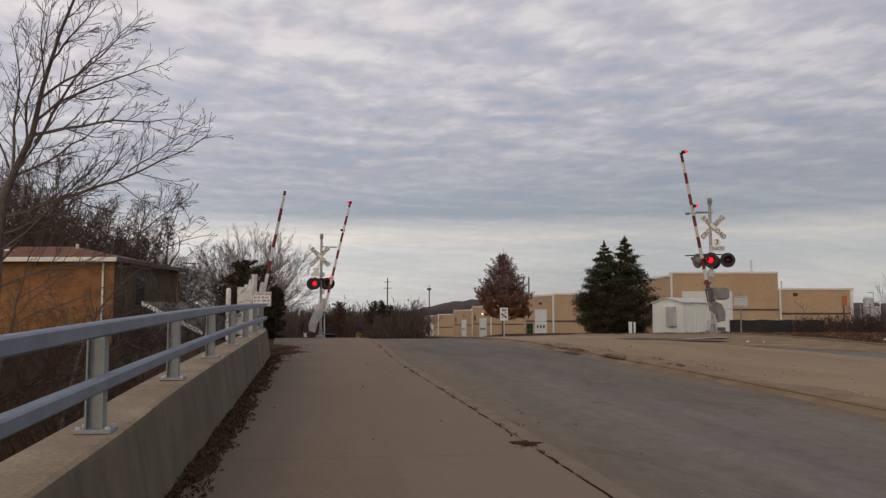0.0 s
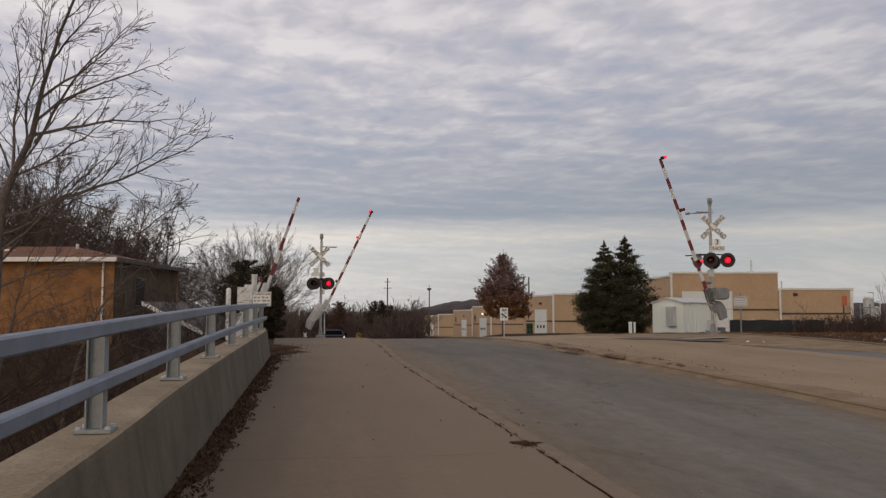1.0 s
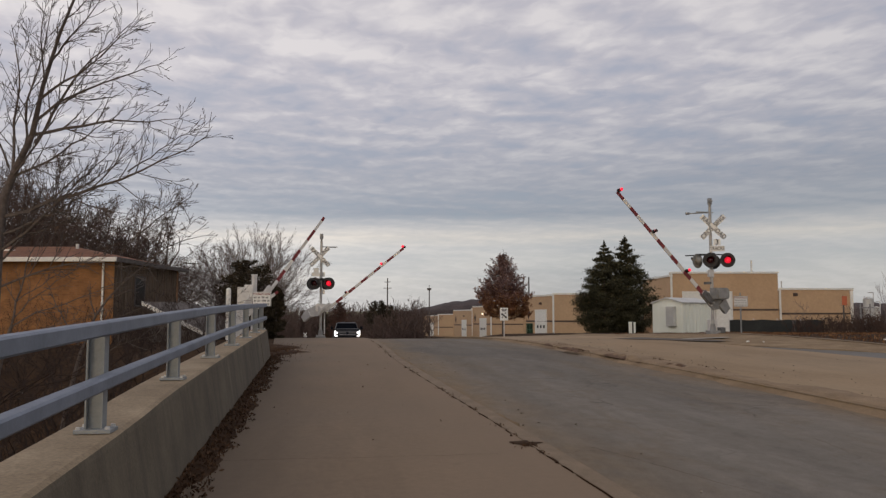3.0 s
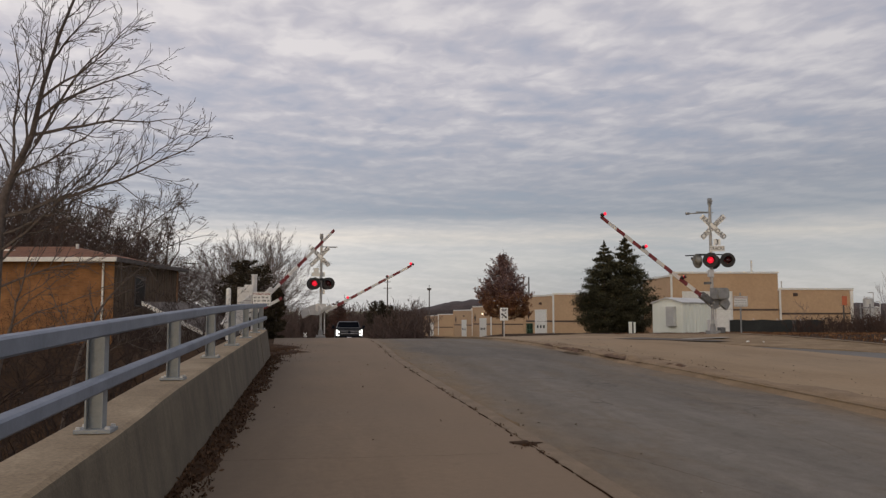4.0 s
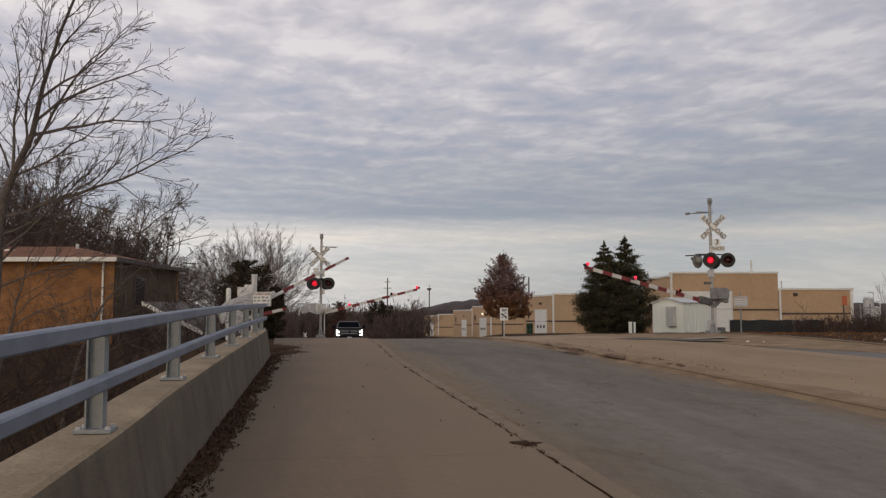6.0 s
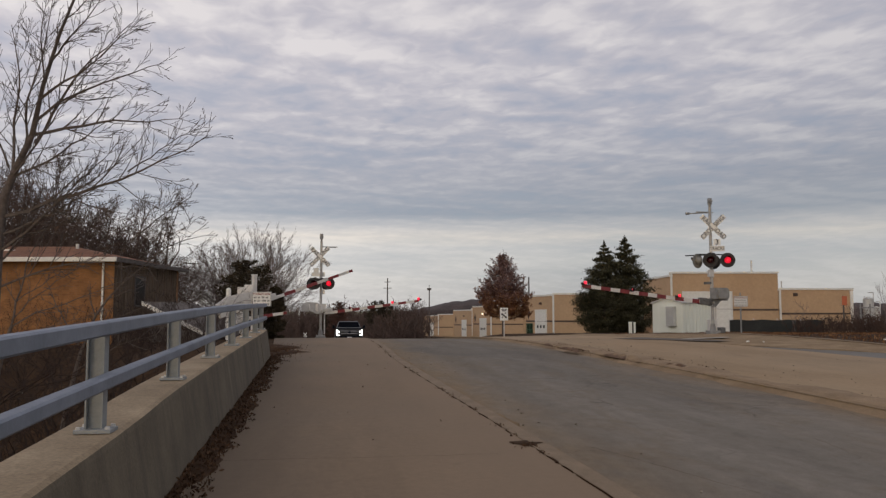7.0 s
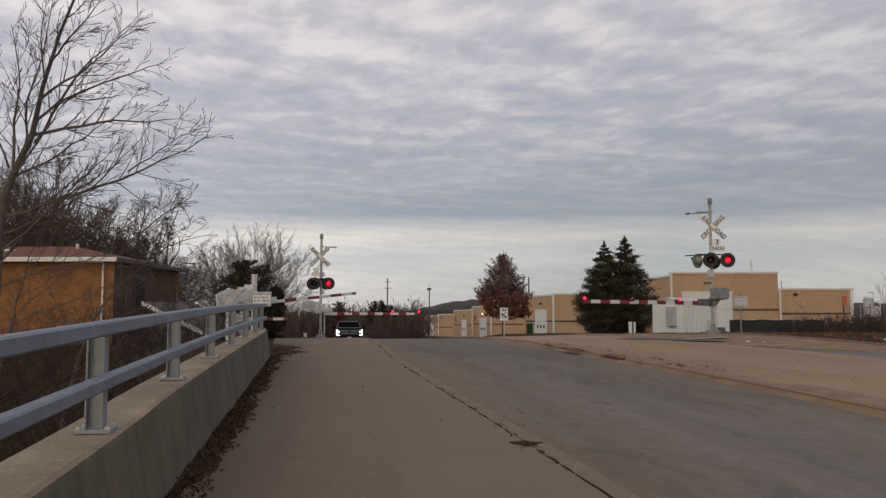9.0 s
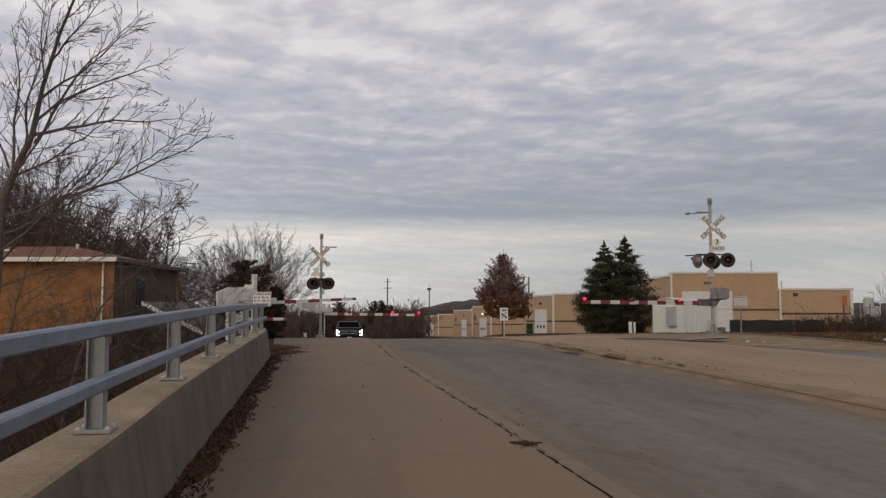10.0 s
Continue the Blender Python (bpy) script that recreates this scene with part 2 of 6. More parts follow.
def rail_height(y):
    """The level beside the road, which keeps up with the railway."""
    if y < 30:
        return road_height(y) + 0.21 * smoothstep(5, 28, y)
    return 0.866 - 0.016 * (y - 30) - 2.0 * smoothstep(66, 110, y) + 0.008 * max(0, y - 110)


def surface(x, y):
    """Height of the finished surface."""
    k = smoothstep(7.5, 16, x)
    return road_height(y) * (1 - k) + rail_height(y) * k


def soil_height(x, y):
    z = surface(x, y) - 0.16 * smoothstep(-2.2, -0.9, x) * (1 - smoothstep(15.25, 15.7, x) * (1 - smoothstep(40, 44, y)) - smoothstep(14.0, 14.5, x) * smoothstep(40, 44, y)) - 0.02
    edge = -1.3 - 2.6 * smoothstep(17, 26, y)
    drop = smoothstep(0, 5.5, edge - x) * (1 - 0.9 * smoothstep(17, 34, y))
    z -= 3.0 * drop
    far = math.hypot(x, y)
    z += 0.10 * noise.noise((x * 0.35, y * 0.35, 0)) * smoothstep(0.2, 2, max(edge - x, x - 15.7))
    if far > 260:
        z += -0.006 * (far - 260)
    return z


def ground():
    xs = [-3000, -1800, -1000, -600, -350, -200, -120, -80, -55, -40, -30, -24, -20, -17] + [-15 + 0.5 * i for i in range(100)] + \
         [36, 38, 41, 45, 50, 56, 64, 74, 86, 100, 120, 150, 200, 300, 500, 900, 1600, 3000]
    ys = [-3000, -1500, -600, -250, -100, -50, -25, -15, -10] + [-8 + 0.8 * i for i in range(100)] + \
         [73, 76, 80, 85, 90, 96, 103, 112, 124, 140, 160, 185, 220, 260, 320, 420, 600, 900, 1500, 2500, 4000]
    verts = [(x, y, soil_height(x, y)) for y in ys for x in xs]
    w = len(xs)
    faces = [(j * w + i, j * w + i + 1, (j + 1) * w + i + 1, (j + 1) * w + i) for j in range(len(ys) - 1) for i in range(w - 1)]
    ob = raw("ground", verts, faces, M["soil"], smooth=True)
    tagged(ob, "dark brown winter ground with dead leaves and grass", "ground", kind="structure")


def bend(y):
    """How far the road has swung to one side at y."""
    return -0.0011 * max(0.0, y - 24) ** 2


def ribbon(name, left, right, material, label, category, y0=-9.0, y1=140.0, step=0.75, lift=0.0, thick=0.3, cols=4, rough=0.0):
    """A strip of paving that follows the road; left and right give its edges at y."""
    n = int(round((y1 - y0) / step))
    verts, faces = [], []
    for j in range(n + 1):
        y = y0 + (y1 - y0) * j / n
        a, b = left(y), right(y)
        row = [a + (b - a) * i / cols for i in range(cols + 1)]
        verts += [(x, y, surface(x, y) + lift + rough * noise.noise((x, y * 0.6, 3.0))) for x in row]
        verts += [(b, y, surface(b, y) - thick), (a, y, surface(a, y) - thick)]
    w = cols + 3
    for j in range(n):
        for i in range(w):
            k = (i + 1) % w
            faces.append((j * w + i, j * w + k, (j + 1) * w + k, (j + 1) * w + i))
    faces.append(tuple(range(w))[::-1])
    faces.append(tuple(n * w + i for i in range(w)))
    ob = raw(name, verts, faces, material)
    return tagged(ob, label, category, kind="structure")


MEDIAN = 6.8


def kerb_edge(y):
    """Where the path meets its kerb: the edge swings out towards the bridge's end."""
    return 1.655 + 0.0071 * max(0.0, 19.5 - y) ** 1.5 + 0.0155 * max(0.0, min(y, 32.0) - 19.5) + bend(y)


def lane_near(y):
    """Where the median ends and the far lane's asphalt begins."""
    return 12.31 - 0.125 * (min(y, 26.0) - 16.7)


def lane_far(y):
    """Where drifted sand covers the far lane's asphalt."""
    return min(15.05, max(lane_near(y) + 0.04, 13.57 - 0.46 * (y - 18.4) + 0.25 * noise.noise((y * 0.7, 4.0, 0))))


def paving():
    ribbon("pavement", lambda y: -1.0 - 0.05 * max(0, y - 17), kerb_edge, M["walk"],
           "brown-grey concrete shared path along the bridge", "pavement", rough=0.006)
    ribbon("kerb_near", lambda y: kerb_edge(y) + 0.005, lambda y: kerb_edge(y) + 0.185, M["kerb"],
           "pale concrete kerb flush with the path", "kerb", lift=0.004, cols=2)
    ribbon("road", lambda y: kerb_edge(y) + 0.175, lambda y: MEDIAN + bend(y) + 0.05, M["asphalt"],
           "patched grey asphalt road climbing to the crossing", "road", lift=-0.05, cols=8, rough=0.012, thick=0.4)
    ribbon("kerb_far", lambda y: MEDIAN + bend(y), lambda y: MEDIAN + 0.22 + bend(y), M["kerb_paint"],
           "kerb with worn yellow paint and dirt", "kerb", lift=0.03, cols=2)
    ribbon("median", lambda y: MEDIAN + 0.22 + bend(y), lane_near, M["median"],
           "wide pale concrete median strip", "pavement", lift=0.026, cols=7, y1=44, rough=0.014)
    ribbon("lane", lane_near, lambda y: lane_far(y) + 0.02, M["lane"],
           "pale grey asphalt lane beyond the median", "road", lift=-0.01, cols=4, y1=44)
    ribbon("verge", lambda y: lane_far(y) + 0.02, lambda y: 15.1 + bend(y) * 2, M["verge"],
           "sandy gravel verge around the crossing signal", "verge", lift=0.012, cols=8, y1=44, rough=0.05)
    ribbon("kerb_verge", lambda y: 15.1 + bend(y) * 2, lambda y: 15.32 + bend(y) * 2, M["kerb"],
           "low worn concrete edge of the lane", "kerb", lift=0.05, cols=2, y1=36, rough=0.03)


# ---- bridge parapet and railing ----
def swing(y):
    """How far the parapet and its railing have turned from the straight at y."""
    return -0.10 * (max(0.0, y - 5) / 13.8) ** 2


def wall_top(y):
    """Height of the parapet over the path: a little lower towards the bridge's end."""
    return 0.62 + 0.035 * smoothstep(4.8, 7.4, y)


def parapet():
    """Concrete parapet with a slightly proud top, following the path's rise."""
    n, y0, y1 = 40, -7.0, 19.6
    profile = [(-0.985, -0.4), (-0.99, -0.25), (-1.118, -0.045), (-1.128, -0.016), (-1.155, 0.0), (-1.475, 0.0), (-1.49, -0.015), (-1.49, -1.6)]
    verts, faces = [], []
    for j in range(n + 1):
        y = y0 + (y1 - y0) * j / n
        verts += [(x + swing(y) + 0.004 * noise.noise((y, z, 1)), y, road_height(y) + (z if z < -0.2 else z + wall_top(y)) + 0.004 * noise.noise((y * 2, x, 5))) for x, z in profile]
    w = len(profile)
    for j in range(n):
        for i in range(w):
            k = (i + 1) % w
            faces.append((j * w + i, (j + 1) * w + i, (j + 1) * w + k, j * w + k))
    faces += [tuple(range(w)), tuple(n * w + i for i in range(w))[::-1]]
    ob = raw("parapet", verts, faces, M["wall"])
    ob.data.materials.append(M["lit_wall_cap"])
    # upward faces take the lit concrete, all others the shaded one
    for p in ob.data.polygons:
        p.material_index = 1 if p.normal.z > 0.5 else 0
    tagged(ob, "weathered concrete parapet wall along the bridge path", "wall", kind="structure")


def parapet_joint():
    """The dark open joint before the parapet's end block."""
    y = 16.75
    z = road_height(y)
    bm = bmesh.new()
    top = wall_top(y)
    outline = [(-1.008, -0.1), (-1.115, top - 0.045), (-1.125, top - 0.014), (-1.152, top + 0.003), (-1.20, top + 0.003), (-1.20, -0.1)]
    prism(bm, outline, 0.014)
    ob = whole("parapet_joint", bm, M["soil"], "dark open joint in the concrete parapet", "joint", pose(swing(y), y, z), kind="structure")
    return ob


def railing():
    rail = thing("railing", pose(-1.27, 4.99, road_height(4.99) + wall_top(4.99)), "blue-grey metal railing on the concrete parapet", "railing")
    base = rail.matrix_basis.translation
    ys = [4.99 + 2.49 * i for i in range(-3, 6)] + [19.5]
    n = 60
    for name, low, high in (("top_rail", 1.178, 1.258), ("middle_rail", 0.884, 0.958)):
        verts, faces = [], []
        ring = [(0.168, low + 0.010), (0.178, low), (0.236, low), (0.246, low + 0.010), (0.246, high - 0.010), (0.236, high), (0.178, high), (0.168, high - 0.010)]
        for j in range(n + 1):
            y = -3.5 + 23.2 * j / n
            z = road_height(y) - base.z
            verts += [(x - 0.11 + swing(y), y - base.y, z + h) for x, h in ring]
        w = len(ring)
        for j in range(n):
            for i in range(w):
                k = (i + 1) % w
                faces.append((j * w + i, (j + 1) * w + i, (j + 1) * w + k, j * w + k))
        faces += [tuple(range(w)), tuple(n * w + i for i in range(w))[::-1]]
        ob = raw(name, verts, faces, M["rail"], rail)
    post_bm = shape(lambda b: box(b, (0.052, 0.0, 0.29), (0.010, 0.10, 0.66)), lambda b: box(b, (0.008, -0.004, 0.29), (0.080, 0.010, 0.66)),
                    lambda b: box(b, (-0.036, 0.0, 0.29), (0.010, 0.10, 0.66)))
    plate_bm = shape(lambda b: box(b, (0.012, 0.0, 0.011), (0.20, 0.18, 0.022), bevel=0.004))
    post_me, plate_me = finish("post", post_bm, M["post"]), finish("base_plate", plate_bm, M["post"])
    bolt_me = finish("bolt", shape(lambda b: rod(b, (0, 0, 0), (0, 0, 0.016), 0.014, seg=6)), M["silver"])
    for y in ys:
        z = road_height(y) + 0.60 - base.z
        sink = wall_top(y) - 0.60
        p = new("post", post_me)
        p.parent, p.matrix_basis = rail, pose(swing(y), y - base.y, z)
        q = new("base_plate", plate_me)
        q.parent, q.matrix_basis = p, pose(0, 0, sink)
        for dx, dy in ((-0.10, -0.075), (-0.10, 0.075), (0.10, -0.075), (0.10, 0.075)):
            b = new("bolt", bolt_me)
            b.parent, b.matrix_basis = p, pose(0.012 + dx * 0.78, dy * 0.9, sink + 0.02)


# ---- crossing signals and gates ----
ARMS, LAMPS = {}, []
M["band_grey"] = worn("dark_grey_steel", (0.08, 0.08, 0.08), (0.14, 0.14, 0.14), 4, 50, 0.6)


def globe(name, radius, lit, dark, parent, m, phase, label):
    """A lamp: one half glows, the other is dark glass. It turns its lit half outward while it flashes."""
    bm = bmesh.new()
    bmesh.ops.create_uvsphere(bm, u_segments=20, v_segments=12, radius=radius)
    ob = part(name, bm, dark, parent, label, m, smooth=True)
    ob.data.materials.append(lit)
    for p in ob.data.polygons:
        p.material_index = 1 if p.center.y < -1e-4 else 0
    LAMPS.append((ob, m, phase))
    return ob


def signal_head(parent, m, phase, lens=0.125, disc=0.285, face="black"):
    """Round black backing disc with hood and red lens, facing -y; a lamp body behind it."""
    head = part("signal_head", shape(lambda b: rod(b, (0, 0.0, 0), (0, 0.012, 0), disc, seg=28),
                                     lambda b: rod(b, (0, 0.012, 0), (0, 0.10, 0), 0.16, 0.15, seg=20),
                                     lambda b: rod(b, (0, 0.10, 0), (0, 0.20, 0), 0.15, 0.06, seg=20)),
                M[face], parent, face.replace("_disc", "") + " round backing disc with hood", m)
    hood = bmesh.new()
    n = 18
    for i in range(n + 1):
        a = radians(-35 + 250 * i / n)
        reach = 0.10 + 0.17 * max(0.0, math.sin(a)) ** 0.8 if math.sin(a) > 0 else 0.10
        for r in (0.155, 0.162):
            hood.verts.new((r * math.cos(a), 0.0, r * math.sin(a)))
            hood.verts.new((r * math.cos(a), -reach, r * math.sin(a)))
    hood.verts.ensure_lookup_table()
    v = hood.verts
    for i in range(n):
        a, b = 4 * i, 4 * (i + 1)
        hood.faces.new((v[a], v[a + 1], v[b + 1], v[b]))
        hood.faces.new((v[a + 2], v[b + 2], v[b + 3], v[a + 3]))
        hood.faces.new((v[a + 1], v[a + 3], v[b + 3], v[b + 1]))
    part("hood", hood, M["black"], head)
    globe("lens", lens, M["lens_glow"], M["dark_lens"], head, pose(0, -0.01, 0), phase, "red lamp lens")
    return head


def crossbuck(parent, m, front=True):
    """Two crossed boards with lettering, facing -y."""
    for k, angle, words in ((0, -45, ("RAIL", "ROAD")), (1, 45, ("CROS", "SING"))):
        turn = m @ pose(0, -0.02 * k, 0) @ pose(0, 0, 0, 0, -angle, 0)
        board = part("crossbuck_board", shape(lambda b: box(b, (0, 0, 0), (1.22, 0.012, 0.2), bevel=0.003)), M["sheet"], parent, "white crossbuck board", turn)
        for x, w in zip((-0.32, 0.32), words):
            lettering("lettering", w, 0.25, M["ink"], board, pose(x, -0.008, 0), 0.88)


def warning_sign(parent, m):
    """A white board with a heading and small lines of unreadable text."""
    board = part("sign_board", shape(lambda b: box(b, (0, 0, 0), (0.60, 0.01, 0.46), bevel=0.003)), M["sheet"], parent, "white sign board with black lines of text", m)
    lettering("lettering", "WARNING", 0.088, M["sign_red"], board, pose(-0.075, -0.008, 0.155), 0.92)
    rnd = random.Random(4)
    rows = [[(0.19, 0.15)]]
    for row in range(3):
        x, words = -0.25, []
        while x < 0.20:
            w = min(rnd.uniform(0.07, 0.15), 0.25 - x)
            words.append((x + w / 2, w))
            x += w + 0.035
        rows.append(words)
    for row, words in enumerate(rows):
        for x, w in words:
            letters = bmesh.new()
            k = max(2, int(w / 0.034))
            for i in range(k):
                box(letters, (x - w / 2 + w * (i + 0.5) / k, -0.007, 0.155 - 0.105 * row), (w / k * 0.52, 0.003, 0.056))
            part("text_bar", letters, M["sign_red"] if row == 0 else M["ink"], board)
    part("sign_rim", shape(*[lambda b, c=c, z=z: box(b, c, z) for c, z in (((0, -0.007, 0.218), (0.58, 0.003, 0.010)), ((0, -0.007, -0.218), (0.58, 0.003, 0.010)), ((-0.287, -0.007, 0), (0.010, 0.003, 0.43)), ((0.287, -0.007, 0), (0.010, 0.003, 0.43)))]), M["ink"], board)
    return board


def gate_mechanism(root, arm_turn, pivot, length, key, bands, phases, tip_light=True, thick=0.10, counter=0.5, rise=0.50, back=0.0, motor=(-0.05, 0.24, -0.02, 0.46, 0.34, 0.50), plate=(0.40, 0.28), first=0.35, drop=0.0):
    """Motor box on the mast and the keyed arm with its fork and counterweights. The arm lies along +x of its own space at rest."""
    mount = pivot @ arm_turn
    mx, my, mz, sx, sy, sz = motor
    part("motor_box", shape(lambda b: prism(b, [(-sx * 0.5, -sz * 0.28), (-sx * 0.22, -sz * 0.5), (sx * 0.5, -sz * 0.42), (sx * 0.5, sz * 0.5), (-sx * 0.36, sz * 0.5), (-sx * 0.5, sz * 0.34)], sy, pose(mx, my, mz)),
                            lambda b: box(b, (mx, my + sy * 0.55, mz), (sx * 0.8, 0.05, sz * 0.8), bevel=0.012), lambda b: rod(b, (0, -0.18, 0), (0, my + 0.1, 0), 0.06)), M["silver"] if key == "left" else M["box_grey"], root, "silver gate motor box", mount if key == "right" else pivot)
    hub = shape(lambda b: rod(b, (0, -0.22, 0), (0, -0.08, 0), 0.11, seg=16), lambda b: box(b, (0.32, -0.15, 0), (0.55, 0.03, 0.13), bevel=0.008),
                lambda b: box(b, (0.32, -0.07, 0), (0.55, 0.03, 0.13), bevel=0.008))
    arm = part("gate_arm", hub, M["silver"], root, "red and white striped gate arm", mount)
    # counterweight side: an upper cranked plate with weights behind the hub
    weight = shape(lambda b: prism(b, [(0.06, -0.12), (-0.25, -0.12), (-counter - 0.08, 0.14), (-counter - 0.38, 0.24), (-counter - 0.42, rise - 0.1), (-counter - 0.1, rise), (-0.15, rise - 0.1), (0.05, 0.2)], 0.05, pose(0, -0.13, 0)),
                   lambda b: box(b, (-counter - 0.16, -0.13, rise - 0.12 - plate[1] / 2), (plate[0], 0.16, plate[1]), bevel=0.02))
    part("counterweight", weight, M["box_grey"] if key == "right" else M["silver"], arm, "grey cranked counterweight")
    x = first
    if first > 0.4:
        part("arm_bracket", shape(lambda b: box(b, (first / 2 + 0.1, -0.11, -drop), (first - 0.18, 0.05, thick * 1.1), bevel=0.01)), M["silver"], arm, "silver arm bracket")
    edges = []
    while x < length - 0.05:
        w = min(bands, length - x)
        edges.append((x, x + w))
        x += w
    for i, (a, b_) in enumerate(edges):
        fat = thick * (1 - 0.25 * (a / length))
        part("arm_section", shape(lambda b: box(b, ((a + b_) / 2, -0.11, -drop), (b_ - a, 0.03, fat * 1.35), bevel=0.006)), M["red"] if (len(edges) - i) % 2 else M["arm_white"], arm)
    for at, phase in phases:
        lamp = part("arm_lamp", shape(lambda b: rod(b, (0, -0.14, fat * 0.6), (0, 0.06, fat * 0.6), 0.05, seg=12), lambda b: box(b, (0, -0.05, fat * 0.5), (0.12, 0.10, 0.08), bevel=0.01)),
                    M["black"], arm, "small lamp on the arm", pose(at, 0, 0.02 - drop))
        globe("lens", 0.062, M["arm_glow"], M["dark_lens"], lamp, pose(0, 0.07 if back else -0.13, fat * 0.9, 0, 0, back), phase, "small red lamp lens")
    ARMS[key] = (arm, mount)
    return arm


def signal_mast(name, m, height, label):
    root = thing(name, m, label, "crossing signal")
    part("mast", shape(lambda b: rod(b, (0, 0, 0.25), (0, 0, height), 0.065, 0.06, seg=14)), M["mast"], root, "silver steel mast", smooth=True)
    part("mast_base", shape(lambda b: rod(b, (0, 0, -0.25), (0, 0, 0.06), 0.28, 0.26, seg=12), lambda b: box(b, (0, 0, 0.10), (0.42, 0.42, 0.10), bevel=0.02), lambda b: rod(b, (0, 0, 0.1), (0, 0, 0.42), 0.13, 0.085, seg=14)),
         M["box_grey"], root, "cast mast base")
    part("bell", shape(lambda b: rod(b, (0, 0, height), (0, 0, height + 0.1), 0.04, 0.05), lambda b: rod(b, (0, 0, height + 0.10), (0, 0, height + 0.34), 0.085, 0.085, seg=14), lambda b: rod(b, (0, -0.03, height + 0.22), (0, -0.11, height + 0.22), 0.09, 0.07, seg=14)),
         M["box_grey"], root, "grey crossing bell")
    return root


RIGHT_AT, LEFT_AT, NEAR_AT, FAR_AT = (14.97, 30.14), (-0.03, 39.42), (-2.18, 27.6), (-3.47, 32.0)


def right_signal():
    z = 0.86
    root = signal_mast("crossing_signal", pose(*RIGHT_AT, z), 4.95, "silver crossing signal mast with crossbuck, red lamps and gate")
    face = pose(0, 0, 0, 0, 0, -18)
    crossbuck(root, face @ pose(0.08, -0.16, 4.15))
    plate = part("sign_board", shape(lambda b: box(b, (0, 0, 0), (0.26, 0.012, 0.24), bevel=0.003)), M["sheet"], root, "white number plate of tracks", face @ pose(0.22, -0.12, 3.56))
    lettering("lettering", "3", 0.29, M["ink"], plate, pose(0, -0.008, 0))
    plate = part("sign_board", shape(lambda b: box(b, (0, 0, 0), (0.56, 0.012, 0.22), bevel=0.003)), M["sheet"], root, "white board reading tracks", face @ pose(0.22, -0.12, 3.31))
    lettering("lettering", "TRACKS", 0.19, M["ink"], plate, pose(0, -0.008, 0), 0.78)
    part("cross_arm", shape(lambda b: rod(b, (-0.52, -0.05, 3.09), (0.62, -0.05, 3.09), 0.025), lambda b: box(b, (0, -0.02, 3.09), (0.22, 0.2, 0.12), bevel=0.02),
                            lambda b: rod(b, (-0.95, 0.25, 3.05), (0.1, 0.1, 3.09), 0.022)), M["black"], root, "dark lamp bracket")
    signal_head(root, face @ pose(-0.06, -0.22, 2.86), "A")
    signal_head(root, face @ pose(0.60, -0.12, 2.86), "B")
    signal_head(root, face @ pose(0.12, 0.32, 2.82, 0, 0, 165), None)
    signal_head(root, pose(-0.54, 0.05, 2.84, 0, 0, -156), None, face="grey_disc")
    part("top_arm", shape(lambda b: rod(b, (-0.80, 0.1, 4.70), (0.12, 0, 4.74), 0.022), lambda b: box(b, (-0.28, 0.05, 4.75), (0.50, 0.05, 0.05)), lambda b: rod(b, (-0.80, 0.1, 4.70), (-0.95, 0.12, 4.69), 0.05)), M["box_grey"], root, "thin bracket near the mast top")
    part("junction_box", shape(lambda b: box(b, (0.05, 0.15, 0.36), (0.30, 0.25, 0.42), bevel=0.02)), M["silver"], root, "grey junction box")
    part("conduit", shape(lambda b: rod(b, (0.18, 0.1, 0.5), (0.18, 0.1, 1.2), 0.035)), M["silver"], root, "grey conduit")
    part("junction_box", shape(lambda b: box(b, (-0.08, -0.1, 2.35), (0.2, 0.16, 0.28), bevel=0.02)), M["silver"], root, "grey junction box")
    part("junction_box", shape(lambda b: box(b, (-0.14, 0.02, 1.98), (0.3, 0.14, 0.1), bevel=0.02)), M["band_grey"], root, "dark clamp")
    part("foot_box", shape(lambda b: box(b, (0.42, 0.2, 0.16), (0.3, 0.2, 0.22), bevel=0.02)), M["band_grey"], root, "dark box at the foot")
    gate_mechanism(root, pose(0, 0, 0, 0, 0, 180 + 16), pose(-0.08, -0.22, 2.06 - z), 5.92, "right", 0.42, [(1.70, "arm"), (3.8, "A"), (5.92, "on")], counter=0.40, rise=0.62, back=180.0, thick=0.12, motor=(-0.34, 0.0, 0.36, 0.64, 0.36, 0.46), plate=(0.46, 0.32), first=0.5)
    part("fork", shape(lambda b: box(b, (0.30, -0.17, 0.03), (0.58, 0.05, 0.26), bevel=0.03), lambda b: box(b, (0.30, -0.05, 0.03), (0.58, 0.05, 0.26), bevel=0.03), lambda b: rod(b, (0.40, -0.24, 0.10), (0.40, 0.02, 0.10), 0.06), lambda b: rod(b, (0.06, -0.24, 0.02), (0.06, 0.02, 0.02), 0.09)), M["band_grey"], ARMS["right"][0], "dark steel fork that holds the arm")


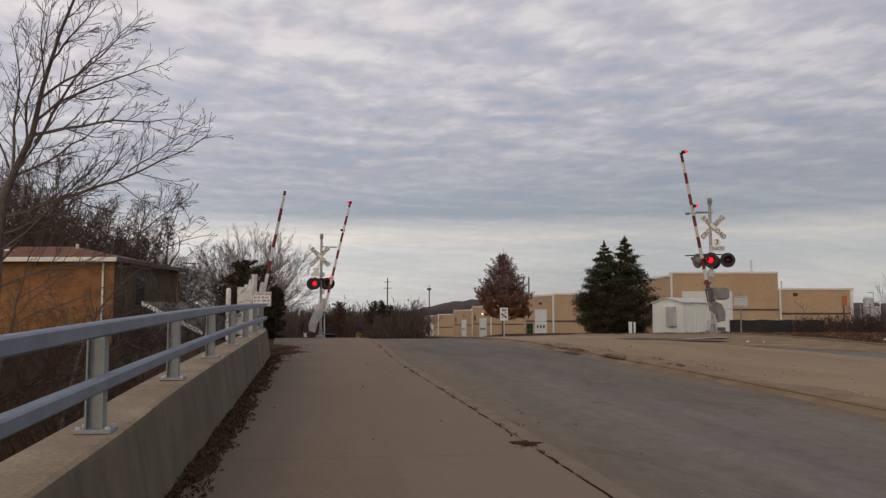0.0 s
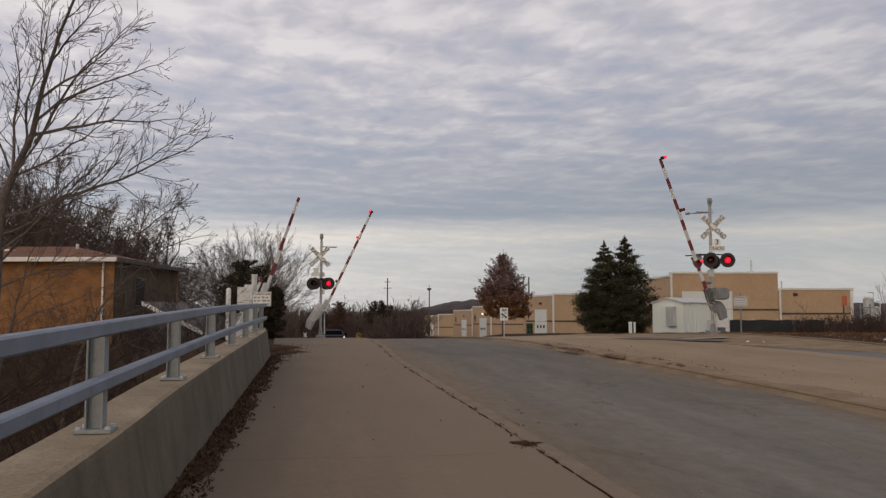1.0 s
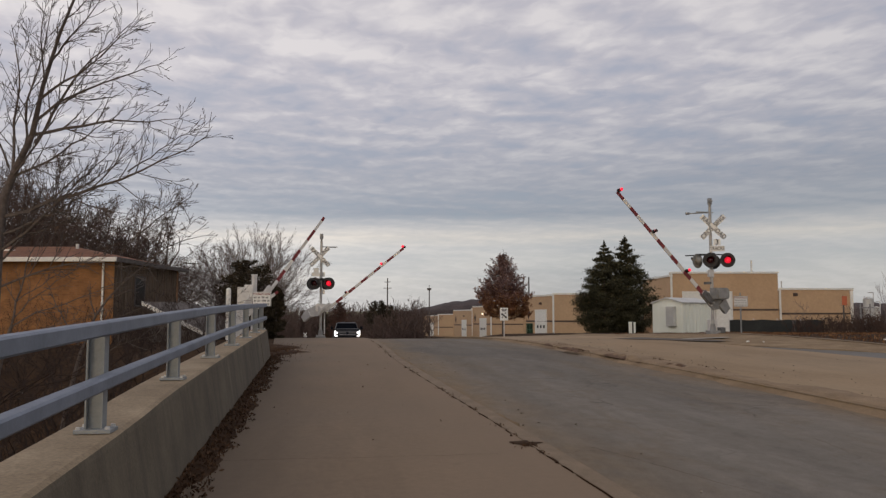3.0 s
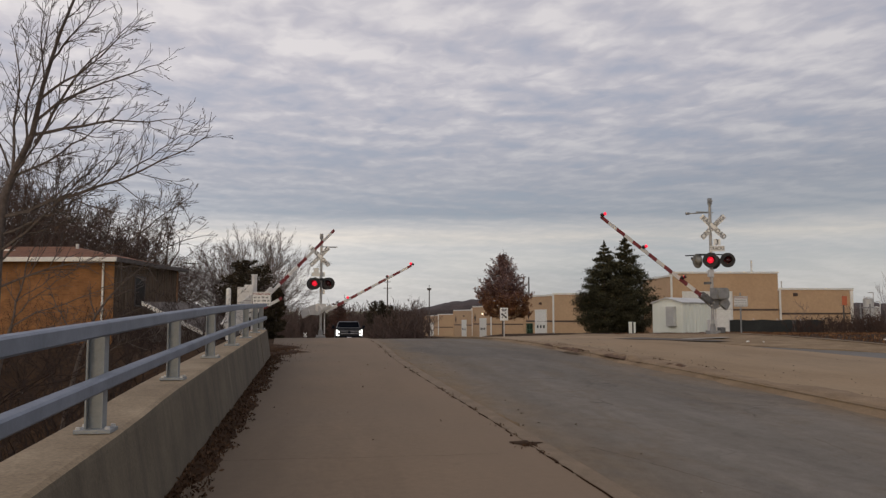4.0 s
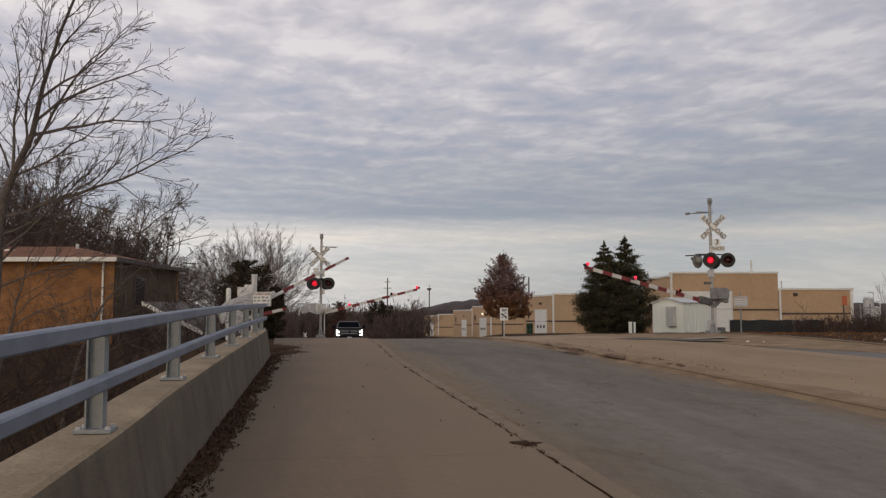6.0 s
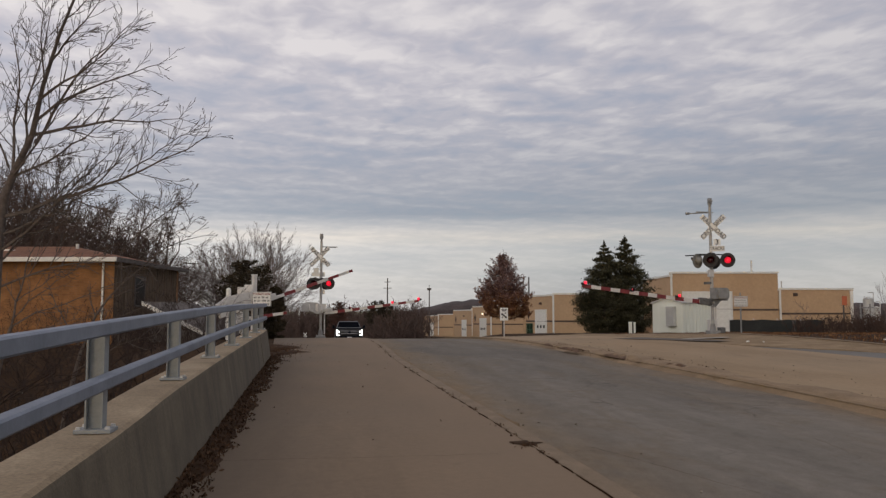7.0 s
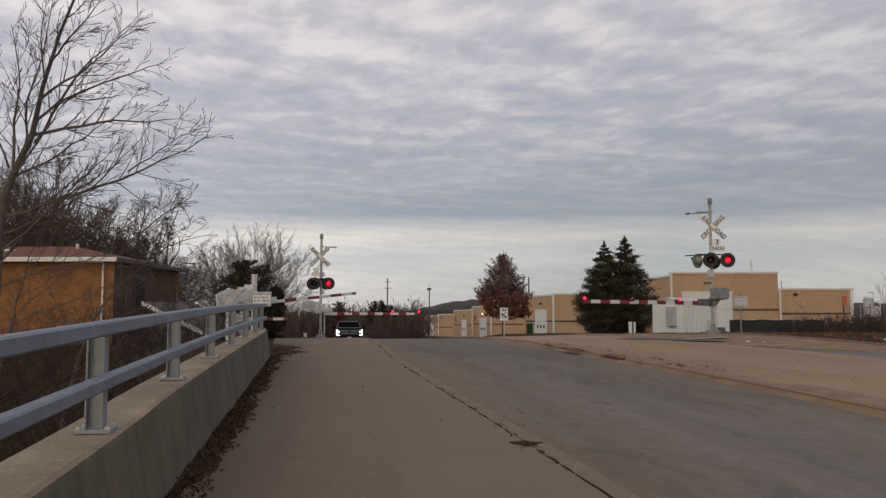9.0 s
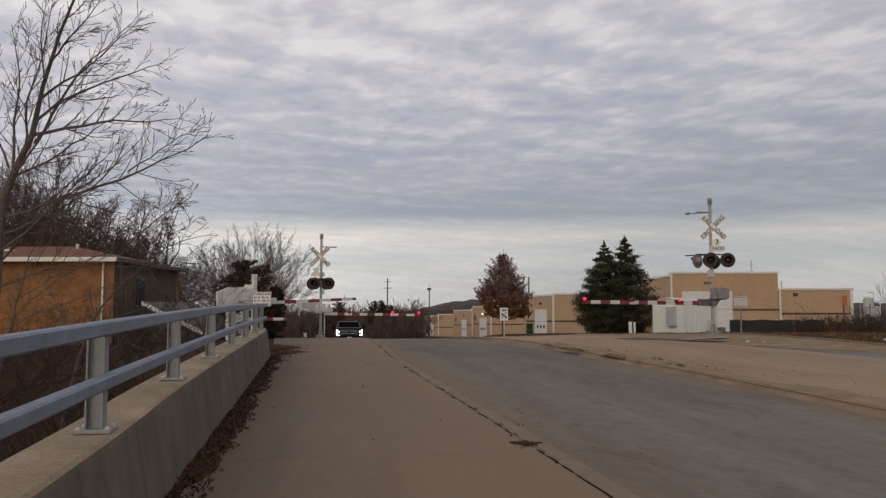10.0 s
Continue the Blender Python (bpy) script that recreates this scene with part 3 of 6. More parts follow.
def left_signal():
    z = soil_height(*LEFT_AT) + 0.15
    root = signal_mast("crossing_signal", pose(*LEFT_AT, z), 4.6, "silver crossing signal mast seen from behind, with red lamps")
    face = pose(0, 0, 0, 0, 0, -8)
    crossbuck(root, face @ pose(-0.05, -0.14, 3.85))
    part("sign_board", shape(lambda b: box(b, (0, 0, 0), (0.62, 0.012, 0.2)), lambda b: box(b, (-0.1, 0, 0.2), (0.24, 0.012, 0.2))), M["white"], root, "backs of plain sign boards", face @ pose(-0.15, 0.1, 3.02))
    part("cross_arm", shape(lambda b: rod(b, (-0.5, 0.0, 2.78), (0.5, 0.0, 2.78), 0.025), lambda b: box(b, (0, 0, 2.78), (0.22, 0.2, 0.12), bevel=0.02)), M["black"], root, "dark lamp bracket")
    signal_head(root, face @ pose(-0.26, -0.2, 2.58, 0, 0, -12), "A")
    signal_head(root, face @ pose(0.40, -0.2, 2.58, 0, 0, -12), "B")
    signal_head(root, face @ pose(-0.45, 0.22, 2.58, 0, 0, 165), None)
    signal_head(root, face @ pose(0.22, 0.22, 2.58, 0, 0, 165), None)
    part("top_arm", shape(lambda b: rod(b, (-0.05, 0, 4.33), (0.75, 0.1, 4.33), 0.022), lambda b: box(b, (0.45, 0.06, 4.32), (0.45, 0.05, 0.05))), M["box_grey"], root, "thin bracket near the mast top")
    part("junction_box", shape(lambda b: box(b, (0.1, 0.1, 2.2), (0.16, 0.14, 0.22), bevel=0.02)), M["silver"], root, "grey junction box")
    part("conduit", shape(lambda b: rod(b, (0.18, 0.1, 0.2), (0.18, 0.1, 1.2), 0.03)), M["silver"], root, "grey conduit")
    gate_mechanism(root, pose(0, 0, 0, 0, 0, -36), pose(0.10, -0.2, 1.84 - z), 5.22, "left", 0.41, [(1.60, "A"), (3.9, "arm"), (5.24, "on")], counter=0.68, rise=0.50, first=0.5, thick=0.10, motor=(-0.10, 0.14, 0.14, 0.50, 0.36, 0.38), drop=0.14, plate=(0.48, 0.30))


def near_gate():
    z = soil_height(*NEAR_AT) - 0.15
    root = thing("pedestrian_gate", pose(*NEAR_AT, z), "silver gate post with motor box and striped arm beside the path", "gate")
    part("mast", shape(lambda b: rod(b, (0, 0, -0.2), (0, 0, 2.35), 0.09, seg=14), lambda b: rod(b, (0, 0, 2.35), (0, 0, 2.40), 0.10, seg=14)), M["silver"], root, "short steel post", smooth=True)
    gate_mechanism(root, pose(0, 0, 0, 0, 0, 32), pose(0.14, -0.22, 2.05 - z), 3.76, "near", 0.45, [], counter=0.98, rise=0.46, thick=0.088, plate=(0.66, 0.46), first=0.9, drop=0.09)
    part("motor_cabinet", shape(lambda b: box(b, (-0.26, 0.02, 1.60), (0.52, 0.42, 0.76), bevel=0.03), lambda b: box(b, (-0.26, -0.20, 1.60), (0.44, 0.03, 0.64), bevel=0.01), lambda b: box(b, (-0.16, 0.02, 2.01), (0.30, 0.34, 0.10), bevel=0.02)), M["silver"], root, "pale steel motor cabinet")
    warning_sign(root, pose(0.30, -0.75, 1.58, 0, 0, -8))


def far_gate():
    x, y = -3.1, 33.4
    z = soil_height(x, y)
    root = thing("pedestrian_gate", pose(x, y, z), "small gate post with striped arm beyond the tracks", "gate")
    part("mast", shape(lambda b: rod(b, (0, 0, -0.2), (0, 0, 1.75 - z), 0.08, seg=14)), M["silver"], root, "short steel post", smooth=True)
    gate_mechanism(root, pose(0, 0, 0, 0, 0, 12), pose(0.05, -0.2, 1.45 - z), 1.72, "far", 0.41, [], counter=0.25, rise=0.25)


def white_post():
    z = soil_height(*FAR_AT)
    h = 2.55 - z
    root = thing("post", pose(*FAR_AT, z), "plain white steel post with a rounded cap", "post")
    part("shaft", shape(lambda b: rod(b, (0, 0, -0.2), (0, 0, h), 0.09, seg=14)), M["white"], root, smooth=True)
    part("cap", shape(lambda b: rod(b, (0, 0, h), (0, 0, h + 0.07), 0.10, 0.05, seg=14)), M["white"], root)


def side_sign():
    x, y = 18.05, 33.7
    root = thing("warning_sign", pose(x, y, soil_height(x, y)), "white warning sign on a thin grey post", "sign")
    part("post", shape(lambda b: box(b, (0, 0.02, 0.8), (0.06, 0.03, 2.0))), M["box_grey"], root)
    warning_sign(root, pose(0, -0.01, 1.42, 0, 0, -12))


# ---- plants ----
M["bark"] = worn("grey_bark", (0.066, 0.052, 0.044), (0.140, 0.114, 0.098), 12, 70, 0.95, bump=0.5)
M["twig"] = worn("grey_twigs", (0.130, 0.100, 0.089), (0.235, 0.187, 0.168), 2, 30, 0.95, bump=0.2)
M["dark_twig"] = worn("brown_twigs", (0.016, 0.0085, 0.006), (0.034, 0.018, 0.012), 2, 30, 0.95, bump=0.2)
M["wood_twig"] = worn("winter_wood_twigs", (0.060, 0.040, 0.032), (0.130, 0.090, 0.074), 0.4, 8, 0.95, bump=0.2)
M["bank_twig"] = worn("red_brown_brush", (0.036, 0.021, 0.015), (0.085, 0.052, 0.038), 0.5, 12, 0.95, bump=0.2)
M["far_twig"] = worn("far_brown_twigs", (0.056, 0.037, 0.030), (0.112, 0.073, 0.057), 0.3, 3, 0.95, bump=0.2)


def leafy(name, *colours, rough=0.75):
    n = Nodes(name)
    g = n.add("ShaderNodeNewGeometry").outputs["Random Per Island"]
    c = n.ramp(g, *[(i / max(1, len(colours) - 1), k) for i, k in enumerate(colours)])
    c = n.mix(0.5, c, n.ramp(n.noise(n.coords(), 0.9, 3), (0.35, 0.35), (0.65, 0.7)), "OVERLAY")
    return n.finish(c, rough)


M["needles"] = leafy("spruce_needles", (0.024, 0.024, 0.014), (0.050, 0.048, 0.026), (0.090, 0.083, 0.046))
M["cedar"] = leafy("cedar_foliage", (0.022, 0.018, 0.012), (0.042, 0.034, 0.020), (0.070, 0.056, 0.034))
M["rust"] = leafy("rusty_leaves", (0.05, 0.022, 0.015), (0.085, 0.036, 0.022), (0.12, 0.055, 0.03))
M["maple_leaf"] = leafy("brown_maple_leaves", (0.125, 0.066, 0.060), (0.185, 0.104, 0.094), (0.28, 0.165, 0.135))
M["maple_low"] = leafy("orange_maple_leaves", (0.130, 0.054, 0.026), (0.215, 0.092, 0.038), (0.34, 0.155, 0.060))
M["maple_twig"] = worn("purple_grey_twigs", (0.075, 0.054, 0.052), (0.140, 0.105, 0.100), 2, 30, 0.95, bump=0.2)
M["dry_leaf"] = leafy("dry_leaves", (0.040, 0.022, 0.013), (0.072, 0.040, 0.023), (0.125, 0.072, 0.040))
M["dry_grass"] = leafy("dry_grass", (0.075, 0.033, 0.016), (0.15, 0.072, 0.033), (0.25, 0.140, 0.066))


for dull in ("dry_leaf", "dry_grass", "needles", "cedar"):
    M[dull].node_tree.nodes["Principled BSDF"].inputs["Specular IOR Level"].default_value = 0.15


def grow(out, rnd, start, way, length, radius, level, spread=42, droop=0.0, lift=0.06, kids=7, wander=0.16, least=0.0022, shrink=0.52, step=0.22):
    """A branch and, level by level, its side branches, as lists of points with radii."""
    n = max(3 if step < 0.3 else 2, min(8, int(length / step) + 2))
    p, d = Vector(start), Vector(way).normalized()
    line = [(p.copy(), radius)]
    for i in range(1, n + 1):
        k = i / n
        d = (d + Vector((rnd.gauss(0, wander), rnd.gauss(0, wander), rnd.gauss(0, wander) + lift - droop * k))).normalized()
        p = p + d * (length / n)
        line.append((p.copy(), max(least, radius * (1 - 0.72 * k))))
        if level > 0 and k > 0.18:
            count = kids / n
            count = int(count) + (rnd.random() < count % 1)
            for _ in range(count):
                axis = d.orthogonal().normalized()
                axis.rotate(Matrix.Rotation(rnd.uniform(0, 2 * math.pi), 3, d))
                side = d.copy()
                side.rotate(Matrix.Rotation(radians(rnd.uniform(0.6, 1.25) * spread), 3, axis))
                grow(out, rnd, p - d * rnd.uniform(0, length / n), side, length * shrink * rnd.uniform(0.65, 1.2) * (1.15 - 0.5 * k), line[-1][1] * rnd.uniform(0.45, 0.7), level - 1,
                     spread, droop, lift, kids, wander, least, shrink, step)
    out.append(line)


def tubes(lines, sides=4):
    verts, faces = [], []
    for line in lines:
        s = sides if line[0][1] > 0.012 else 3
        at = len(verts)
        for i, (p, r) in enumerate(line):
            d = (line[min(i + 1, len(line) - 1)][0] - line[max(i - 1, 0)][0]).normalized()
            u = d.orthogonal().normalized()
            v = d.cross(u)
            for k in range(s):
                a = 2 * math.pi * k / s
                verts.append(tuple(p + (u * math.cos(a) + v * math.sin(a)) * r))
        for i in range(len(line) - 1):
            for k in range(s):
                a, b = at + i * s + k, at + i * s + (k + 1) % s
                faces.append((a, b, b + s, a + s))
    return verts, faces


def leaves(points, rnd, size, wide=0.6, flat=0.0):
    """Small leaf-shaped quads at the points."""
    verts, faces = [], []
    for p in points:
        d = Vector((rnd.gauss(0, 1), rnd.gauss(0, 1), rnd.gauss(0, 1) * (1 - flat))).normalized()
        u = d.orthogonal().normalized()
        u.rotate(Matrix.Rotation(rnd.uniform(0, 6.28), 3, d))
        v = d.cross(u) * wide
        s = size * rnd.uniform(0.6, 1.4)
        at = len(verts)
        p = Vector(p)
        verts += [tuple(p - u * s), tuple(p + v * s * 0.8), tuple(p + u * s), tuple(p - v * s * 0.8)]
        faces.append((at, at + 1, at + 2, at + 3))
    return verts, faces


def bare_tree(m, seed, height, spread_angle, label, material, trunk=0.35, limbs=9, level=3, kids=6, radius=None, lift=0.07, group="", least=0.004, fan=1.0, spread=38, wander=0.12, shrink=0.52, step=0.22):
    rnd = random.Random(seed)
    tree = thing("bare_tree", m, label, "tree", group)
    r = radius or height * 0.018
    lines, trunk_line = [], []
    p, d = Vector((0, 0, -0.3)), Vector((rnd.gauss(0, 0.04), rnd.gauss(0, 0.04), 1))
    top = height * trunk
    for i in range(6):
        trunk_line.append((p.copy(), r * (1.25 if i == 0 else 1 - 0.07 * i)))
        p = p + d * (top + 0.3) / 5
        d = (d + Vector((rnd.gauss(0, 0.05), rnd.gauss(0, 0.05), 0))).normalized()
    tip = trunk_line[-1][0]
    for i in range(limbs):
        a = 2 * math.pi * (i + rnd.uniform(-0.3, 0.3)) / limbs
        tilt = radians(spread_angle * (0.25 + 0.85 * ((i * 0.618) % 1)))
        way = Vector((math.sin(tilt) * math.cos(a), math.sin(tilt) * math.sin(a), math.cos(tilt)))
        base = tip - Vector((0, 0, top * 0.45 * rnd.random() * math.sin(tilt)))
        grow(lines, rnd, base, way, (height - top) * rnd.uniform(0.8, 1.05) * (0.75 + 0.25 * math.cos(tilt)) * fan, r * 0.5, level, spread, 0.0, lift, kids, wander, least, shrink, step)
    verts, faces = tubes([trunk_line], 8)
    raw("trunk", verts, faces, M["bark"], tree, True)
    verts, faces = tubes(lines, 3)
    raw("crown", verts, faces, material, tree)
    return tree


def limb_line(rnd, start, angle, turn, lean, length, radius):
    """A long limb whose direction swings by turn degrees from its foot to its tip."""
    p, line, n = Vector(start), [], 9
    for i in range(n + 1):
        k = i / n
        line.append((p.copy(), max(0.005, radius * (1 - 0.85 * k))))
        a = radians(angle + turn * k + rnd.gauss(0, 5.0))
        b = radians(lean + rnd.gauss(0, 5.0))
        p = p + Vector((math.cos(a) * math.cos(b), math.sin(b), math.sin(a) * math.cos(b))) * (length / n)
    return line


def near_tree():
    """The large bare tree beyond the parapet: a leaning trunk and long limbs reaching over the railing."""
    rnd = random.Random(11)
    x, y = -5.41, 15.0
    base = soil_height(x, y)
    tree = thing("bare_tree", pose(x, y, base, 0, 0, -8.4), "large bare tree with long forking branches beside the bridge", "tree")
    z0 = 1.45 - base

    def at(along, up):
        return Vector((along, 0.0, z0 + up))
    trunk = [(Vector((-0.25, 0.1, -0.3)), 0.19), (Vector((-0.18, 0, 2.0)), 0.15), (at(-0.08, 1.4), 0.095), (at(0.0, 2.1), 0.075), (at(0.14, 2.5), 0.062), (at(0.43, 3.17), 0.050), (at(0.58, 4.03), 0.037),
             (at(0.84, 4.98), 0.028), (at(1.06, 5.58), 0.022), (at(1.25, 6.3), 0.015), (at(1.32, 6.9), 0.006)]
    verts, faces = tubes([trunk], 9)
    raw("trunk", verts, faces, M["bark"], tree, True)
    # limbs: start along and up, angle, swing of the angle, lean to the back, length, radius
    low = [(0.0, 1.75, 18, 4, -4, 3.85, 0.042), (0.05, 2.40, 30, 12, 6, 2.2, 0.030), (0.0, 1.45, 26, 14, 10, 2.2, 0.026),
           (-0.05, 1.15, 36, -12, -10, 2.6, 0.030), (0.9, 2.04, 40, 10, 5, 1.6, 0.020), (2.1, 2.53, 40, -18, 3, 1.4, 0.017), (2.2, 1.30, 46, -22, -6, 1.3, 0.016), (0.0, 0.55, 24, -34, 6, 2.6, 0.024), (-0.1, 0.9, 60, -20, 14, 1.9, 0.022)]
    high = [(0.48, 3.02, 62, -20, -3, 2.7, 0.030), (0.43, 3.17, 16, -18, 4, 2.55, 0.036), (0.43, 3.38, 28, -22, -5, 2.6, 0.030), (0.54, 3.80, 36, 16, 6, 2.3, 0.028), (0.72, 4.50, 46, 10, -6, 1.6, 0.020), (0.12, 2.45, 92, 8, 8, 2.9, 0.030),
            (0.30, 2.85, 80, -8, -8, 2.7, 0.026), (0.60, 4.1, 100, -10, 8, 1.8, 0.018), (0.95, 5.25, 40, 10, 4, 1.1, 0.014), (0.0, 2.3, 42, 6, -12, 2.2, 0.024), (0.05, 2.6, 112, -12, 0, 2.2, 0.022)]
    lines = []
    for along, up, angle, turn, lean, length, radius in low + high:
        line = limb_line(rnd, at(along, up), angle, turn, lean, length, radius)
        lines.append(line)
        for i in range(2, len(line)):
            p, r = line[i]
            d = (line[i][0] - line[i - 1][0]).normalized()
            for side in ((1, -1) if rnd.random() < 0.55 else (rnd.choice((1, -1)),)):
                axis = Vector((rnd.gauss(0, 0.5), 1, rnd.gauss(0, 0.5))).normalized()
                way = d.copy()
                way.rotate(Matrix.Rotation(radians(-side * rnd.uniform(24, 52)), 3, axis))
                reach = length * rnd.uniform(0.14, 0.34) * (1.25 - 0.095 * i)
                grow(lines, rnd, p - d * rnd.uniform(0, 0.15), way, reach + 0.15, max(0.0065, r * 0.55), 2 if reach > 0.40 else 1, 34, 0.0, 0.045, 3.4, 0.075, 0.0046, 0.5)
    verts, faces = tubes(lines)
    raw("crown", verts, faces, M["bark"], tree)


def bank_saplings():
    """Two leaning bare saplings on the bank, their limbs crossing before the brick house."""
    for x, y, seed, trunk, limbs in (
            (-4.62, 17.0, 61, [(-0.45, -3.4, 0.06), (-0.2, -1.2, 0.048), (0.0, -0.35, 0.036)],
             [(0.0, -0.35, 74, -66, -3, 3.5, 0.032), (0.05, -0.05, 38, -34, 4, 1.9, 0.018), (-0.05, -0.2, 128, -20, 2, 1.6, 0.018), (-0.1, -0.7, 30, -24, -4, 1.8, 0.016), (0.35, 0.9, 24, -10, 3, 1.6, 0.014)]),
            (-6.95, 20.0, 62, [(-0.6, -3.6, 0.075), (-0.35, -1.4, 0.06), (-0.15, -0.4, 0.050), (0.0, 0.12, 0.042)],
             [(0.0, 0.12, 30, -22, 4, 2.9, 0.026), (0.0, 0.12, 78, -16, -3, 2.6, 0.028), (-0.1, -0.2, 12, 10, 6, 2.4, 0.020), (0.02, 0.3, 50, -34, -5, 2.4, 0.020), (-0.15, -0.5, 34, -30, 2, 2.6, 0.018), (0.1, 0.7, 38, -16, 4, 2.0, 0.016)])):
        rnd = random.Random(seed)
        base = soil_height(x, y)
        z0 = 1.15 - base
        tree = thing("bare_sapling", pose(x, y, base, 0, 0, -8.4), "bare crooked sapling on the bank below the bridge", "tree", "bank saplings")
        verts, faces = tubes([[(Vector((a, 0, max(-0.3, z0 + u))), r) for a, u, r in trunk]], 8)
        raw("trunk", verts, faces, M["bark"], tree, True)
        lines = []
        for along, up, angle, turn, lean, length, radius in limbs:
            line = limb_line(rnd, Vector((along, 0, z0 + up)), angle, turn, lean, length, radius)
            lines.append(line)
            for i in range(2, len(line)):
                p, r = line[i]
                d = (line[i][0] - line[i - 1][0]).normalized()
                way = d.copy()
                way.rotate(Matrix.Rotation(radians(rnd.choice((1, -1)) * rnd.uniform(25, 50)), 3, Vector((rnd.gauss(0, 0.4), 1, rnd.gauss(0, 0.4))).normalized()))
                grow(lines, rnd, p, way, length * rnd.uniform(0.14, 0.28) * (1.3 - 0.1 * i), max(0.006, r * 0.55), 1, 34, 0.0, 0.04, 3.4, 0.08, 0.0048, 0.5)
        verts, faces = tubes(lines)
        raw("crown", verts, faces, M["bark"], tree)


def woods_left():
    """The bare wood behind the brick house and the round tree by the tracks."""
    rnd = random.Random(5)
    kinds = [bare_tree(pose(-17, 52, soil_height(-17, 52)), 21, 12.0, 50, "tall bare tree in a brown winter wood", M["wood_twig"], 0.3, 10, 3, 6.4, step=0.64, group="bare wood", least=0.014, spread=46, wander=0.18, lift=0.03),
             bare_tree(pose(-12.5, 58, soil_height(-12.5, 58)), 22, 11.0, 55, "tall bare tree in a brown winter wood", M["wood_twig"], 0.25, 10, 3, 6.4, step=0.64, group="bare wood", least=0.014, spread=46, wander=0.18, lift=0.03),
             bare_tree(pose(-21, 62, soil_height(-21, 62)), 23, 13.0, 45, "tall bare tree in a brown winter wood", M["wood_twig"], 0.3, 10, 3, 6.4, step=0.64, group="bare wood", least=0.014, spread=44, wander=0.16, lift=0.03)]
    for x, y, k, s in ((-25, 55, 0, 1.05), (-15, 66, 1, 0.9), (-29, 66, 2, 1.0), (-20, 75, 0, 1.1), (-17, 78, 1, 1.0), (-33, 58, 1, 1.1), (-24, 70, 1, 1.05), (-17.5, 47.5, 2, 0.7),
                       (-13.5, 48, 0, 0.60), (-15.5, 50, 1, 0.8), (-20, 51, 0, 0.85), (-12.4, 72, 2, 0.62), (-23, 50, 2, 0.85), (-18.5, 57, 1, 0.95), (-26, 62, 0, 1.05), (-11.2, 50, 1, 0.52),
                       (-14.5, 54, 2, 0.62), (-16.5, 58, 0, 0.8), (-21.5, 55, 1, 0.9), (-27, 50, 0, 0.9), (-30, 54, 1, 0.95), (-12.2, 57, 0, 0.62), (-10.4, 54, 2, 0.44), (-11.5, 62, 1, 0.6), (-13.2, 64, 0, 0.7), (-19.5, 49, 1, 0.75)):
        t = copy_thing(kinds[k], pose(x, y, soil_height(x, y), 0, 0, rnd.uniform(0, 360)))
        t.scale = (s, s, s)
    bare_tree(pose(-5.7, 66.5, soil_height(-5.7, 66.5)), 31, 10.6, 52, "round bare tree with fine pale twigs near the tracks", M["twig"], 0.08, 84, 2, 15.0, least=0.0085, fan=0.83, spread=30, wander=0.045, lift=0.015, radius=0.075, shrink=0.34, step=0.4)
    t = copy_thing(kinds[2], pose(16.5, 150.0, soil_height(16.5, 150.0), 0, 0, 70))
    t.scale = (0.62, 0.62, 0.62)


def evergreen(name, m, seed, height, width, label, material, low=0.0, taper=0.85, count=5200, size=0.10, ragged=0.25, limb_droop=0.12, cone=0.0):
    """A trunk, whorls of limbs and needle tufts along them; the outline stays uneven."""
    rnd = random.Random(seed)
    tree = thing(name, m, label, "tree")
    trunk = [(Vector((0, 0, -0.2)), height * 0.02), (Vector((0.02, 0, height * 0.5)), height * 0.013), (Vector((0, 0.02, height)), 0.01)]
    lines, pts = [], []
    whorls = int(height * 6.5)
    for w in range(whorls):
        k = (w + rnd.random() * 0.8) / whorls
        h = height * (low + (1 - low) * k)
        reach = width / 2 * min(1.0, 0.55 + k * 4) * (1 - k ** cone if cone else (1 - k) ** taper)
        n = rnd.randint(4, 6)
        for i in range(n):
            a = rnd.uniform(0, 2 * math.pi)
            length = max(0.05 if cone else 0.12, reach * rnd.uniform(1 - ragged, 1 + ragged * 0.8))
            up = 0.30 - 0.1 * k if cone else 0.25 + 0.5 * k
            p0 = Vector((0, 0, h))
            mid = p0 + Vector((math.cos(a), math.sin(a), up * 0.4 - limb_droop)) * length * 0.55
            tip = p0 + Vector((math.cos(a), math.sin(a), up * 0.55 - limb_droop * 0.6)) * length
            lines.append([(p0, 0.02 * (1.2 - k)), (mid, 0.012), (tip, 0.004)])
            for _ in range(max(6, int(count / whorls / n * (length / (width * 0.3))))):
                t = rnd.random() ** 0.6
                q = p0.lerp(mid, t * 2) if t < 0.5 else mid.lerp(tip, t * 2 - 1)
                s = 0.16 * length + 0.04
                pts.append(q + Vector((rnd.gauss(0, s * 0.5), rnd.gauss(0, s * 0.5), rnd.gauss(-0.02, s * 0.35))))
    for _ in range(40):
        pts.append(Vector((rnd.gauss(0, 0.03), rnd.gauss(0, 0.03), height * rnd.uniform(0.93, 1.02))))
    verts, faces = tubes([trunk] + lines, 6)
    raw("trunk", verts, faces, M["bark"], tree)
    verts, faces = leaves(pts, rnd, size, 0.24)
    raw("crown", verts, faces, material, tree)
    return tree


